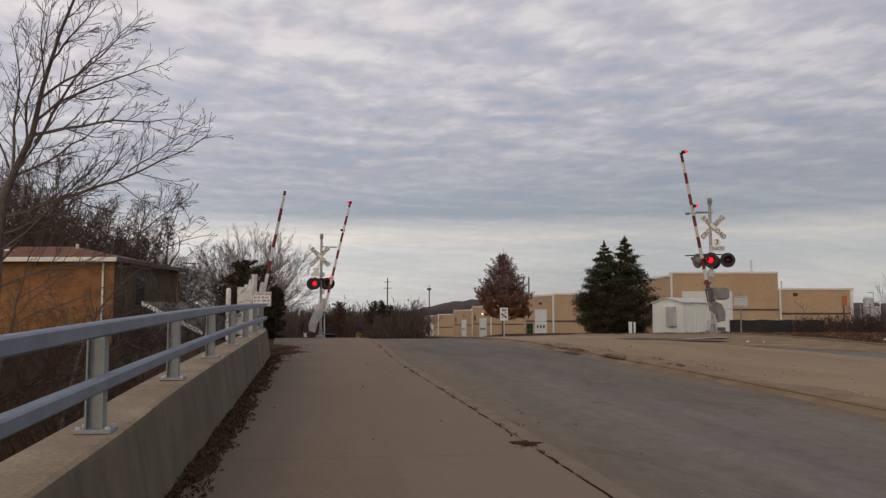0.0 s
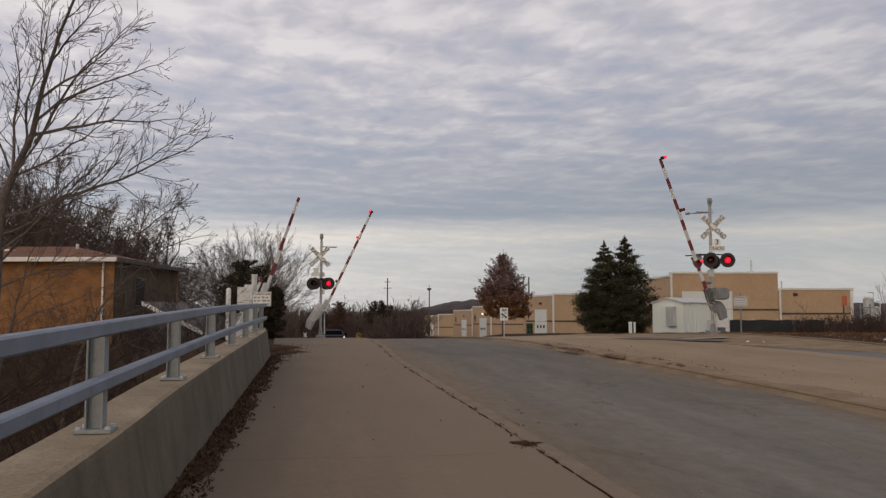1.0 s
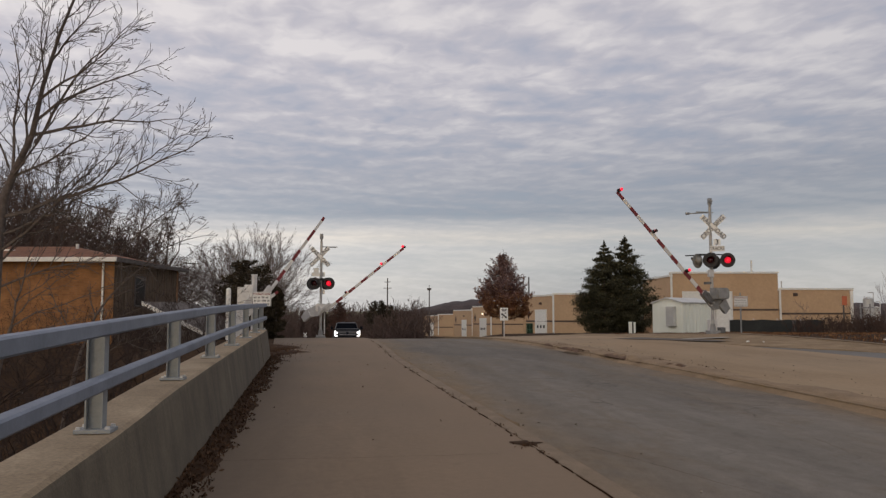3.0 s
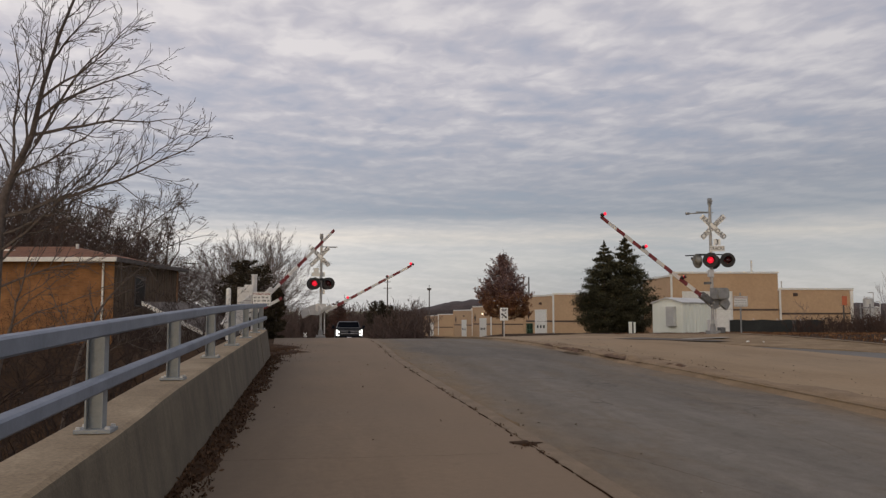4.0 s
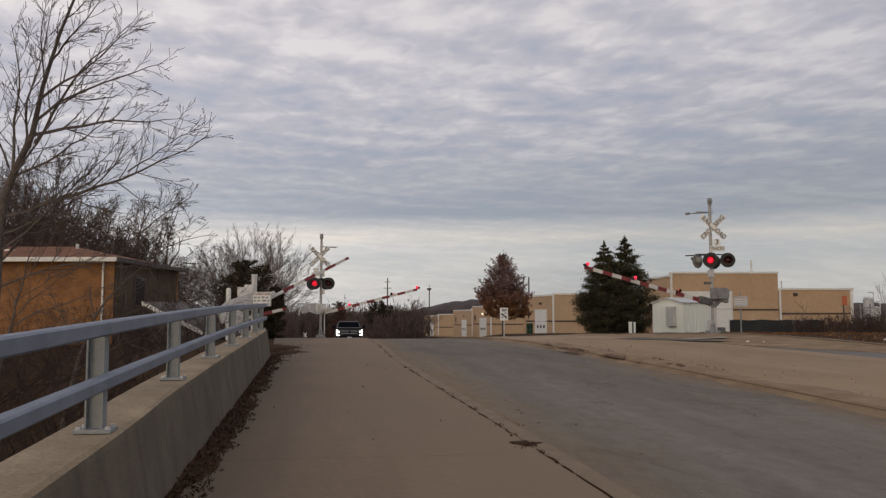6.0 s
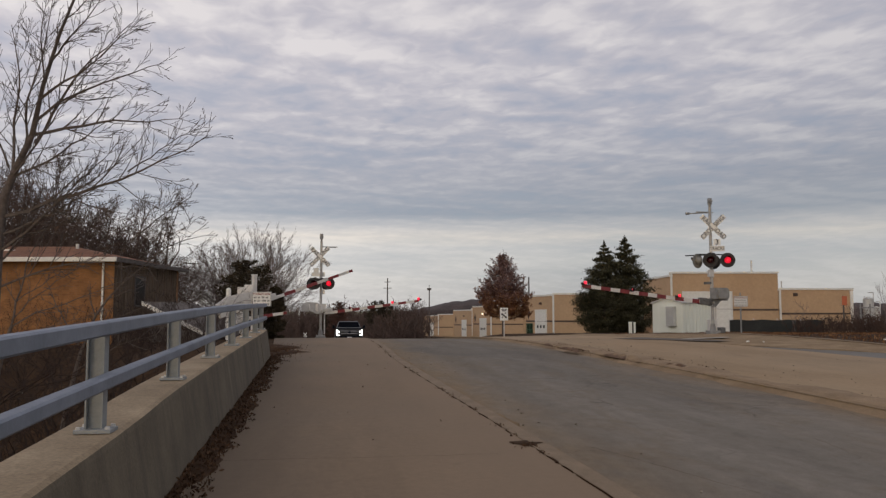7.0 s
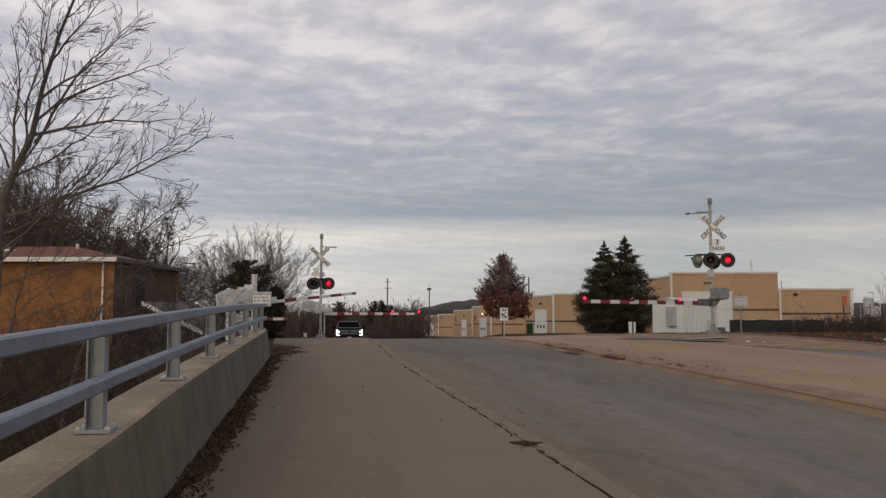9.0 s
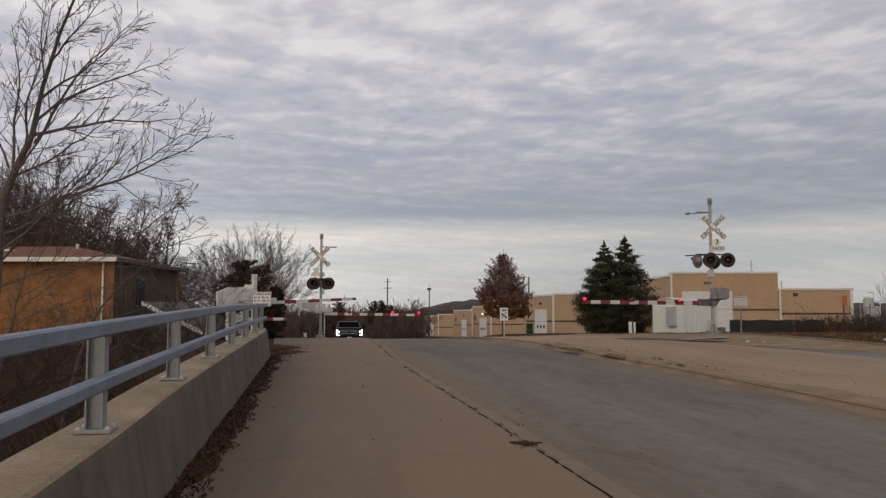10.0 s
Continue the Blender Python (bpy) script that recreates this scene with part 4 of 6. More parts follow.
def evergreens():
    for x, y, h, w, seed in ((25.15, 71.2, 8.25, 5.0, 3), (27.4, 72.0, 8.95, 5.4, 4)):
        evergreen("spruce", pose(x, y, soil_height(x, y), 0, 0, seed * 40), seed, h, w, "dark green spruce tree beside the tracks", M["needles"], 0.0, 0.60, 50000, 0.12, 0.38, 0.06, cone=1.9)
    for x, y, h, w, seed in ((-3.15, 36.6, 3.3, 3.1, 6), (-1.95, 36.4, 2.25, 0.95, 7)):
        evergreen("evergreen_bush", pose(x, y, soil_height(x, y)), seed, h, w, "dark evergreen bush behind the pedestrian gate", M["cedar"], 0.0, 0.36, 12000, 0.085, 0.22, 0.0)


def rust_bush():
    x, y = 1.95, 96.0
    z = soil_height(x, y)
    evergreen("rusty_tree", pose(x, y, z), 51, 3.4 - z, 3.4, "rusty brown tree beyond the tracks", M["rust"], 0.05, 0.42, 9000, 0.12, 0.35, 0.0)
    for x, y, top, w, seed in ((8.3, 131.0, 4.2, 3.6, 52), (9.6, 133.0, 4.4, 2.6, 53), (10.9, 131.0, 3.6, 2.4, 54), (0.6, 104.0, 1.9, 1.8, 55)):
        z = soil_height(x, y)
        evergreen("dark_tree", pose(x, y, z), seed, top - z, w, "dark round evergreen in the woods beyond the tracks", M["cedar"], 0.3, 0.40, 5000, 0.16, 0.3, 0.0)


def maple():
    x, y = 16.3, 73.4
    rnd = random.Random(9)
    tree = thing("maple", pose(x, y, soil_height(x, y)), "street tree with brown-red dead leaves and bare top twigs", "tree")
    high = 7.9
    stem = [(Vector((0, 0, -0.3)), 0.15), (Vector((0.02, 0, 1.6)), 0.11), (Vector((0, 0.05, 4.2)), 0.06), (Vector((0.05, 0, high)), 0.01)]
    verts, faces = tubes([stem], 8)
    raw("trunk", verts, faces, M["bark"], tree, True)
    lines = []
    for i in range(70):
        k = 0.95 * ((i + rnd.random()) / 70) ** 1.35
        reach = 2.5 * (1 - k) ** 0.66 * min(1.0, 0.72 + 2.2 * k) + 0.35
        a = i * 2.4 + rnd.uniform(-0.4, 0.4)
        tilt = radians(rnd.uniform(-6, 22) + 62 * k)
        way = (math.cos(a) * math.cos(tilt), math.sin(a) * math.cos(tilt), math.sin(tilt))
        grow(lines, rnd, (0, 0, 1.5 + (high - 2.5) * k), way, reach, 0.034 * (1.2 - k), 2, 30, 0, 0.09, 8.0, 0.07, 0.0055)
    verts, faces = tubes(lines)
    raw("crown", verts, faces, M["maple_twig"], tree)
    low, top = [], []
    for line in lines:
        for p, r in line[1:]:
            for _ in range(6):
                if rnd.random() < 1.0 * (1 - smoothstep(2.6, 5.2, p.z)) + 0.26 - 0.14 * smoothstep(5.0, 7.2, p.z):
                    q = p + Vector((rnd.gauss(0, 0.06), rnd.gauss(0, 0.06), rnd.gauss(-0.04, 0.06)))
                    (low if q.z + rnd.gauss(0, 0.6) < 3.5 else top).append(q)
    for points, material, label in ((low, M["maple_low"], "orange-brown lower leaves"), (top, M["maple_leaf"], "dull purple-brown upper leaves")):
        rnd.shuffle(points)
        verts, faces = leaves(points[:40000], rnd, 0.060, 0.7)
        tagged(raw("leaves", verts, faces, material, tree), label)


def far_woods():
    """Low brown woods along the far side of the tracks, past counting."""
    rnd = random.Random(17)
    lines = []
    for i in range(390):
        side = rnd.uniform(-0.215, -0.033)
        d = rnd.uniform(105, 185)
        x, y = d * (math.sin(radians(8.37)) + side), d * math.cos(radians(8.37)) - side * d * 0.14
        if (abs(x - 1.5) < 7 and y < 124) or abs(x - 4.3 - bend(y)) < 3.8 or (abs(x - 0.0443 * y) < 3.0 and y < 147):
            continue
        z = soil_height(x, y)
        h = (d * 0.033 + 1.0 - 0.8 * z - 1.1) * rnd.uniform(0.55, 0.92)
        for k in range(5):
            way = Vector((rnd.gauss(0, 0.35), rnd.gauss(0, 0.2), 1))
            grow(lines, rnd, (x + rnd.gauss(0, 1.2), y + rnd.gauss(0, 1.0), z), way, h * rnd.uniform(0.7, 1.0), 0.07, 2, 34, 0, 0.08, 4.6, 0.10, 0.034, 0.52, 1.0)
    verts, faces = tubes(lines, 3)
    ob = raw("far_woods", verts, faces, M["far_twig"])
    tagged(ob, "brown leafless woods beyond the tracks", "woods", kind="stuff")


def brush():
    """Brown brush beside the railway, the undergrowth below the parapet and the heap at its foot."""
    rnd = random.Random(23)
    lines = []
    for i in range(640):
        x, y = 25.3 + rnd.uniform(-1.0, 7.5), 41.5 + rnd.uniform(-6.5, 1.5)
        if x < 25.5:
            continue
        z = soil_height(x, y)
        grow(lines, rnd, (x, y, z - 0.05), (rnd.gauss(0, 0.35), rnd.gauss(0, 0.35), 1), rnd.uniform(0.5, 0.98), 0.012, 2, 40, 0, 0.04, 5, 0.14, 0.007, 0.52, 0.4)
    verts, faces = tubes(lines, 3)
    tagged(raw("brush", verts, faces, M["bank_twig"]), "tangled brown winter brush beside the railway", "brush", kind="stuff")
    lines = []
    for i in range(430):
        y = rnd.uniform(4.5, 34)
        x = -rnd.uniform(2.9, 10.5)
        z = soil_height(x, y)
        grow(lines, rnd, (x, y, z - 0.05), (rnd.gauss(0, 0.4), rnd.gauss(0, 0.4), 1), rnd.uniform(0.7, 2.0), 0.014, 2, 42, 0, 0.03, 6, 0.16, 0.0035, 0.52, 0.4)
    verts, faces = tubes(lines, 3)
    tagged(raw("undergrowth", verts, faces, M["dark_twig"]), "brown leafless undergrowth on the bank below the bridge", "brush", kind="stuff")
    lines = []
    for x, y, h in ((30.75, 41.6, 3.7), (31.6, 42.5, 2.6), (29.7, 42.6, 1.9), (32.2, 41, 3.0), (27.2, 44.0, 1.7)):
        for k in range(3):
            grow(lines, rnd, (x + rnd.gauss(0, 0.3), y, soil_height(x, y)), (rnd.gauss(0, 0.3), rnd.gauss(0, 0.2), 1), h * rnd.uniform(0.6, 1), 0.02, 2, 35, 0, 0.06, 5, 0.1, 0.006)
    verts, faces = tubes(lines, 3)
    tagged(raw("saplings", verts, faces, M["twig"]), "thin bare saplings rising from the brush", "brush", kind="stuff")


def litter():
    """Dead leaves and dirt gathered at the foot of the parapet and along the kerbs."""
    rnd = random.Random(29)
    pts = []
    for i in range(4600):
        y = 2.2 + 17.5 * rnd.random() ** 1.1
        wide = 0.24 + 0.20 * noise.noise((y * 0.9, 0, 0)) + 0.14 * noise.noise((y * 3, 0, 2))
        x = -1.02 + swing(y) + rnd.random() ** 1.7 * max(0.05, wide) * 1.0
        pts.append((x, y, road_height(y) + 0.012 + 0.05 * rnd.random() * max(0, 1 - (x + 1.05) / 0.25)))
    for i in range(3400):
        a, r = rnd.uniform(0, 6.28), abs(rnd.gauss(0, 0.55))
        x, y = -1.15 + r * math.cos(a) * 0.62, 21.8 + r * math.sin(a) * 3.4
        pts.append((x, y, road_height(y) + 0.015 + 0.03 * rnd.random()))
    verts, faces = leaves(pts, rnd, 0.019, 0.5, 0.65)
    tagged(raw("dead_leaves", verts, faces, M["dry_leaf"]), "dead brown leaves at the foot of the parapet", "leaves", kind="stuff")
    pts = []
    for i in range(520):
        y = rnd.uniform(3, 30)
        x = kerb_edge(y) + rnd.gauss(0.0, 0.03) if rnd.random() < 0.62 else MEDIAN + rnd.gauss(0.1, 0.25)
        if noise.noise((x * 0.2, y * 0.8, 7)) > -0.05:
            pts.append((x, y, surface(x, y) + (0.03 if x > 4 else 0.006)))
    for i in range(40):
        pts.append((1.90 + rnd.gauss(0, 0.05), 7.6 + rnd.gauss(0, 0.10), surface(1.9, 7.6) + 0.008 + 0.004 * rnd.random()))
    for cx, cy, n in ((6.72, 21.3, 170), (6.95, 18.6, 150), (7.25, 20.6, 50), (7.3, 17.3, 70), (7.35, 15.4, 50), (7.1, 24.0, 60)):
        for i in range(n):
            x, y = cx + rnd.gauss(0, 0.10), cy + rnd.gauss(0, 0.32)
            pts.append((x, y, surface(x, y) + 0.045 + 0.05 * rnd.random() * math.exp(-((x - cx) / 0.1) ** 2)))
    for i in range(26):
        x, y = rnd.uniform(-0.8, 1.8), rnd.uniform(3.5, 20)
        pts.append((x, y, surface(x, y) + 0.01))
    verts, faces = leaves(pts, rnd, 0.017, 0.6, 0.8)
    tagged(raw("scattered_leaves", verts, faces, M["dry_leaf"]), "scattered dry leaves and crumbs on the paving", "leaves", kind="stuff")
    pts = []
    for i in range(16000):
        x = rnd.uniform(15.3, 36)
        y = rnd.uniform(18, 44)
        if x < 15.3 + rnd.random() * 1.0:
            continue
        pts.append((x, y, soil_height(x, y) + 0.01 + 0.04 * rnd.random()))
    verts, faces = leaves(pts, rnd, 0.045, 0.5, 0.7)
    tagged(raw("dry_grass", verts, faces, M["dry_grass"]), "dry brown grass and leaves on the verge", "grass", kind="stuff")


def dirt_heap(name, label, cx, y0, y1, wide, high, seed, material="soil", lift=0.0, wall_side=False, ragged=1.0):
    """A low uneven strip of dirt."""
    n, c = max(46, int((y1 - y0) * 5)), 9
    verts, faces = [], []
    for j in range(n + 1):
        y = y0 + (y1 - y0) * j / n
        ends = min(1.0, 4 * j / n, 4 * (n - j) / n)
        w = wide * max(0.03, 0.6 + ragged * (0.75 * noise.noise((y * 0.9, seed, 0)) + 0.25 * noise.noise((y * 3.1, seed, 4)))) * ends
        x0 = cx(y)
        for i in range(c + 1):
            k = i / c
            x = x0 + w * k
            h = high * ((1 - k) ** 1.3 if wall_side else math.sin(math.pi * k) ** 0.8) * (0.7 + 0.6 * noise.noise((x * 7, y * 3, seed))) * ends
            verts.append((x, y, surface(x, y) + (h if 0 < i < c or (wall_side and i == 0) else -0.012) + 0.003 + lift))
    w = c + 1
    for j in range(n):
        for i in range(c):
            faces.append((j * w + i, j * w + i + 1, (j + 1) * w + i + 1, (j + 1) * w + i))
    tagged(raw(name, verts, faces, M[material], smooth=True), label, "dirt", kind="structure")


def dirt_ramp(name, label, y0, y1, seed):
    """Sand that has silted up the gutter and hides the kerb's face."""
    n, c = int((y1 - y0) * 5), 5
    verts, faces = [], []
    for j in range(n + 1):
        y = y0 + (y1 - y0) * j / n
        w = 0.26 + 0.16 * noise.noise((y * 0.7, seed, 0)) + 0.08 * noise.noise((y * 2.9, seed, 4))
        for i in range(c + 1):
            k = i / c
            x = MEDIAN + 0.07 + bend(y) - w * (1 - k)
            rise = -0.066 + 0.108 * k ** 1.2 + 0.008 * noise.noise((x * 9, y * 5, seed)) * math.sin(math.pi * k)
            verts.append((x, y, surface(x, y) + rise))
    w = c + 1
    for j in range(n):
        for i in range(c):
            faces.append((j * w + i, j * w + i + 1, (j + 1) * w + i + 1, (j + 1) * w + i))
    tagged(raw(name, verts, faces, M["silt"], smooth=True), label, "dirt", kind="structure")


def pebbles():
    """Stones and crumbs scattered over the median, the gutters and the path."""
    rnd = random.Random(71)
    verts, faces = [], []
    for i in range(300):
        k = rnd.random()
        if k < 0.6:
            x, y = MEDIAN + abs(rnd.gauss(0.2, 0.9)), rnd.uniform(8, 30)
        elif k < 0.75:
            x, y = kerb_edge(rnd.uniform(3, 24)) + 0.2 + abs(rnd.gauss(0, 0.35)), rnd.uniform(3, 24)
        else:
            x, y = rnd.uniform(MEDIAN, 17), rnd.uniform(12, 30)
        r = rnd.uniform(0.005, 0.011) * (1 + 0.045 * y)
        z = surface(x, y) + (0.034 if x > MEDIAN + 0.1 else -0.045)
        at = len(verts)
        for dx, dy, dz in ((1, 0, 0), (0, 1, 0), (-1, 0, 0), (0, -1, 0), (0, 0, 0.8), (0, 0, -0.5)):
            verts.append((x + dx * r * rnd.uniform(0.7, 1.5), y + dy * r * rnd.uniform(0.7, 1.5), z + dz * r * rnd.uniform(0.6, 1.2)))
        for a, b in ((0, 1), (1, 2), (2, 3), (3, 0)):
            faces += [(at + a, at + b, at + 4), (at + b, at + a, at + 5)]
    tagged(raw("pebbles", verts, faces, M["pebble"]), "small stones and crumbs scattered on the paving", "stones", kind="stuff")


def seams():
    """Fine dirt-filled seams: across the path, along the gutter and over the asphalt."""
    rnd = random.Random(83)
    runs = [("path_seam", "fine dirt-filled joint across the path", [(-0.85 + 0.27 * i, 7.2) for i in range(10)], 0.0035, 0.010),
            ("road_crack", "thin dark crack along the asphalt", [(2.56 + 0.10 * i, 7.65 - 0.30 * i) for i in range(14)], 0.0028, -0.036),
            ("road_crack", "thin dark crack along the asphalt", [(2.06 + 0.06 * i, 7.40 + 0.012 * i) for i in range(9)], 0.003, -0.036)]
    for name, label, line, wide, lift in runs:
        verts, faces = [], []
        for i, (x, y) in enumerate(line):
            x, y = x + rnd.gauss(0, 0.012), y + rnd.gauss(0, 0.012)
            a, b = line[max(0, i - 1)], line[min(len(line) - 1, i + 1)]
            d = (Vector(b) - Vector(a)).normalized()
            w = wide * rnd.uniform(0.5, 1.2)
            for k in (-1, 1):
                verts.append((x - d.y * w * k, y + d.x * w * k, surface(x, y) + lift))
        for i in range(len(line) - 1):
            faces.append((2 * i, 2 * i + 1, 2 * i + 3, 2 * i + 2))
        tagged(raw(name, verts, faces, M["soil"]), label, "crack", kind="structure")


def mud_smear():
    """A dark smear of wet dirt lying over the kerb joint."""
    verts, faces = [(1.90, 7.72, surface(1.9, 7.72) + 0.013)], []
    n = 40
    for i in range(n):
        a = 2 * math.pi * i / n
        r = 0.055 + 0.085 * max(0.0, noise.noise((math.cos(a) * 1.7, math.sin(a) * 1.7, 4.2)) + 0.25)
        x, y = 1.90 + r * 1.15 * math.cos(a) * (1 + 0.5 * abs(math.cos(a))), 7.72 + r * 1.6 * math.sin(a)
        verts.append((x, y, surface(x, y) + 0.008))
        faces.append((0, 1 + i, 1 + (i + 1) % n))
    tagged(raw("mud_smear", verts, faces, M["soil"], smooth=True), "dark smear of wet dirt over the kerb joint", "dirt", kind="structure")


mud_smear()
seams()
M["washed"] = worn("washed_dirt", (0.178, 0.118, 0.065), (0.275, 0.192, 0.112), 1.4, 50, 0.95, bump=0.6, spots=0.4)
M["pebble"] = leafy("small_stones", (0.05, 0.035, 0.022), (0.16, 0.12, 0.08), (0.30, 0.26, 0.20))
M["silt"] = worn("yellowish_silt", (0.165, 0.110, 0.060), (0.27, 0.188, 0.108), 1.6, 50, 0.95, bump=0.5, spots=0.35)
dirt_ramp("gutter_silt", "yellow-brown sand silting up the far kerb", 2.5, 32.0, 6.0)
pebbles()
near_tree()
bank_saplings()
woods_left()
evergreens()
rust_bush()
maple()
far_woods()
brush()
litter()
dirt_heap("dirt_strip", "dark dirt gathered at the foot of the parapet", lambda y: -1.055 + swing(y), 1.5, 18.9, 0.40, 0.05, 3.0, "litter_soil", wall_side=True)
for y0, length, wide in ((2.4, 3.0, 0.070), (5.45, 0.9, 0.066), (6.4, 0.3, 0.06), (6.75, 0.35, 0.075), (7.15, 0.25, 0.05), (7.5, 0.3, 0.05), (8.25, 0.25, 0.05), (8.65, 0.35, 0.07), (9.25, 0.5, 0.05), (9.95, 0.45, 0.09), (10.6, 0.3, 0.06),
                         (11.1, 0.3, 0.06), (12.0, 0.9, 0.05), (13.2, 0.6, 0.05), (14.4, 0.5, 0.06), (15.2, 0.6, 0.08), (16.4, 0.4, 0.05), (19.6, 0.8, 0.06), (21.5, 0.8, 0.06), (24.0, 1.0, 0.08)):
    dirt_heap("joint_dirt", "broken line of dark dirt in the joint beside the kerb", lambda y: kerb_edge(y) - 0.012 + 0.012 * noise.noise((y * 2.2, 1, 9)), y0, y0 + length, wide * 0.44, 0.006, y0, "soil", 0.003)
dirt_heap("kerb_dirt", "brown dirt washed against the yellow kerb", lambda y: MEDIAN + 0.06 + bend(y), 10.5, 30.0, 1.25, 0.05, 11.0, "washed", 0.03, ragged=0.45)
dirt_heap("kerb_dirt", "brown dirt washed against the yellow kerb", lambda y: MEDIAN + 0.12 + bend(y), 3.0, 13.5, 1.25, 0.035, 14.0, "washed", 0.03, ragged=0.45)
dirt_heap("edge_dirt", "sandy dirt along the kerb's foot", lambda y: kerb_edge(y) + 0.18, 2.0, 27.0, 0.16, 0.018, 21.0, "sand", -0.046)
dirt_heap("dirt_patch", "dark dirt spilling over the path's edge", lambda y: -1.6, 18.9, 26.5, 1.5, 0.05, 8.0, "litter_soil")
for x0, y0, y1, wide, high in ((6.78, 17.0, 20.0, 0.8, 0.10),):
    dirt_heap("dirt_mound", "small mound of washed-up dirt on the kerb", lambda y: x0 + bend(y), y0, y1, wide, high, y0, "silt", 0.022)
M["clod"] = worn("red_brown_clods", (0.070, 0.036, 0.020), (0.150, 0.088, 0.050), 6, 50, 0.95, bump=0.8, spots=0.4)
for x0, y0, y1, wide in ((6.50, 20.6, 22.3, 0.34), (6.74, 17.9, 19.3, 0.42), (6.98, 15.2, 16.2, 0.20), (6.60, 23.2, 24.2, 0.22)):
    dirt_heap("dirt_clods", "red-brown clods of wet dirt lying on the kerb", lambda y: x0, y0, y1, wide, 0.075, y0 * 1.7, "clod", 0.038)


# ---- buildings ----
M["stucco"] = worn("tan_wall", (0.450, 0.306, 0.180), (0.54, 0.370, 0.224), 0.15, 3, 0.9, spots=0.10, bump=0.1)
M["band"] = worn("brown_band", (0.075, 0.05, 0.04), (0.10, 0.07, 0.055), 1, 12, 0.85)
M["shed"] = worn("off_white_steel", (0.72, 0.75, 0.66), (0.83, 0.85, 0.76), 0.8, 20, 0.6, spots=0.1, stretch=(1, 1, 0.3))
M["roof_steel"] = worn("pale_roof_steel", (0.45, 0.45, 0.43), (0.58, 0.58, 0.55), 0.8, 20, 0.5, 0.2)
M["shingle"] = worn("red_brown_shingle", (0.115, 0.046, 0.022), (0.19, 0.078, 0.036), 1.2, 9, 0.95, bump=0.6, spots=0.4, stretch=(1, 1, 5))
GLASS = Nodes("dark_glass")
# for the house's side wall: its shade is put into this brown
M["shaded_siding"] = worn("shaded_brown_siding", (0.075, 0.052, 0.033), (0.14, 0.098, 0.064), 2, 30, 0.9, stretch=(4, 4, 0.4))
M["glass"] = GLASS.finish((0.008, 0.009, 0.011), 0.2, shine=0.08)
M["fence_cloth"] = worn("dark_fence_cloth", (0.018, 0.020, 0.019), (0.034, 0.036, 0.033), 0.8, 14, 0.9)
M["wood_pole"] = worn("grey_wood_pole", (0.07, 0.06, 0.055), (0.12, 0.105, 0.095), 2, 20, 0.9)
M["orange"] = worn("orange_paint", (0.42, 0.10, 0.045), (0.52, 0.14, 0.06), 3, 30, 0.6)
M["yellow"] = worn("yellow_sheet", (0.62, 0.36, 0.03), (0.72, 0.44, 0.04), 3, 30, 0.5)
M["hill"] = worn("wooded_hill", (0.040, 0.031, 0.031), (0.072, 0.056, 0.054), 0.05, 0.4, 0.95, spots=0.5)
M["green_door"] = worn("green_grille", (0.035, 0.085, 0.045), (0.06, 0.13, 0.07), 3, 30, 0.6)


def brick_material():
    n = Nodes("orange_brick")
    co = n.coords()
    sep = n.add("ShaderNodeSeparateXYZ")
    n.links.new(co, sep.inputs[0])
    add = n.add("ShaderNodeMath", operation="ADD")
    n.links.new(sep.outputs[0], add.inputs[0])
    n.links.new(sep.outputs[1], add.inputs[1])
    com = n.add("ShaderNodeCombineXYZ")
    n.links.new(add.outputs[0], com.inputs[0])
    n.links.new(sep.outputs[2], com.inputs[1])
    b = n.add("ShaderNodeTexBrick")
    b.inputs["Scale"].default_value = 1.0
    b.inputs["Brick Width"].default_value, b.inputs["Row Height"].default_value = 0.21, 0.075
    b.inputs["Mortar Size"].default_value = 0.008
    for key, c in (("Color1", (0.285, 0.134, 0.048)), ("Color2", (0.218, 0.100, 0.037)), ("Mortar", (0.235, 0.126, 0.058))):
        b.inputs[key].default_value = (*c, 1)
    n.links.new(com.outputs[0], b.inputs["Vector"])
    c = n.mix(0.75, b.outputs[0], n.ramp(n.noise(co, 1.1, 6, 0.68), (0.3, 0.22), (0.7, 0.75)), "OVERLAY")
    n.bump(b.outputs[1], -0.4, 0.01)
    return n.finish(c, 0.9)


M["brick"] = brick_material()


def slab_wall(bm, a, b, z0, z1, thick=0.3):
    """An upright wall from a to b in plan, its outer face on that line, the body behind it."""
    a, b = Vector((*a, 0)), Vector((*b, 0))
    d = (b - a).normalized()
    out = Vector((d.y, -d.x, 0)) * thick
    pts = [a, b, b - out, a - out]
    low = [bm.verts.new((p.x, p.y, z0)) for p in pts]
    high = [bm.verts.new((p.x, p.y, z1)) for p in pts]
    bm.faces.new(low[::-1])
    bm.faces.new(high)
    for i in range(4):
        bm.faces.new((low[i], low[(i + 1) % 4], high[(i + 1) % 4], high[i]))


def on_wall(a, b, s, z, proud=0.0):
    """The pose of something fixed to the wall from a to b, s metres along it, facing outward along -y of the pose."""
    d = (Vector(b) - Vector(a)).normalized()
    return pose(a[0] + d.x * s + d.y * proud, a[1] + d.y * s - d.x * proud, z, 0, 0, math.degrees(math.atan2(d.y, d.x)))


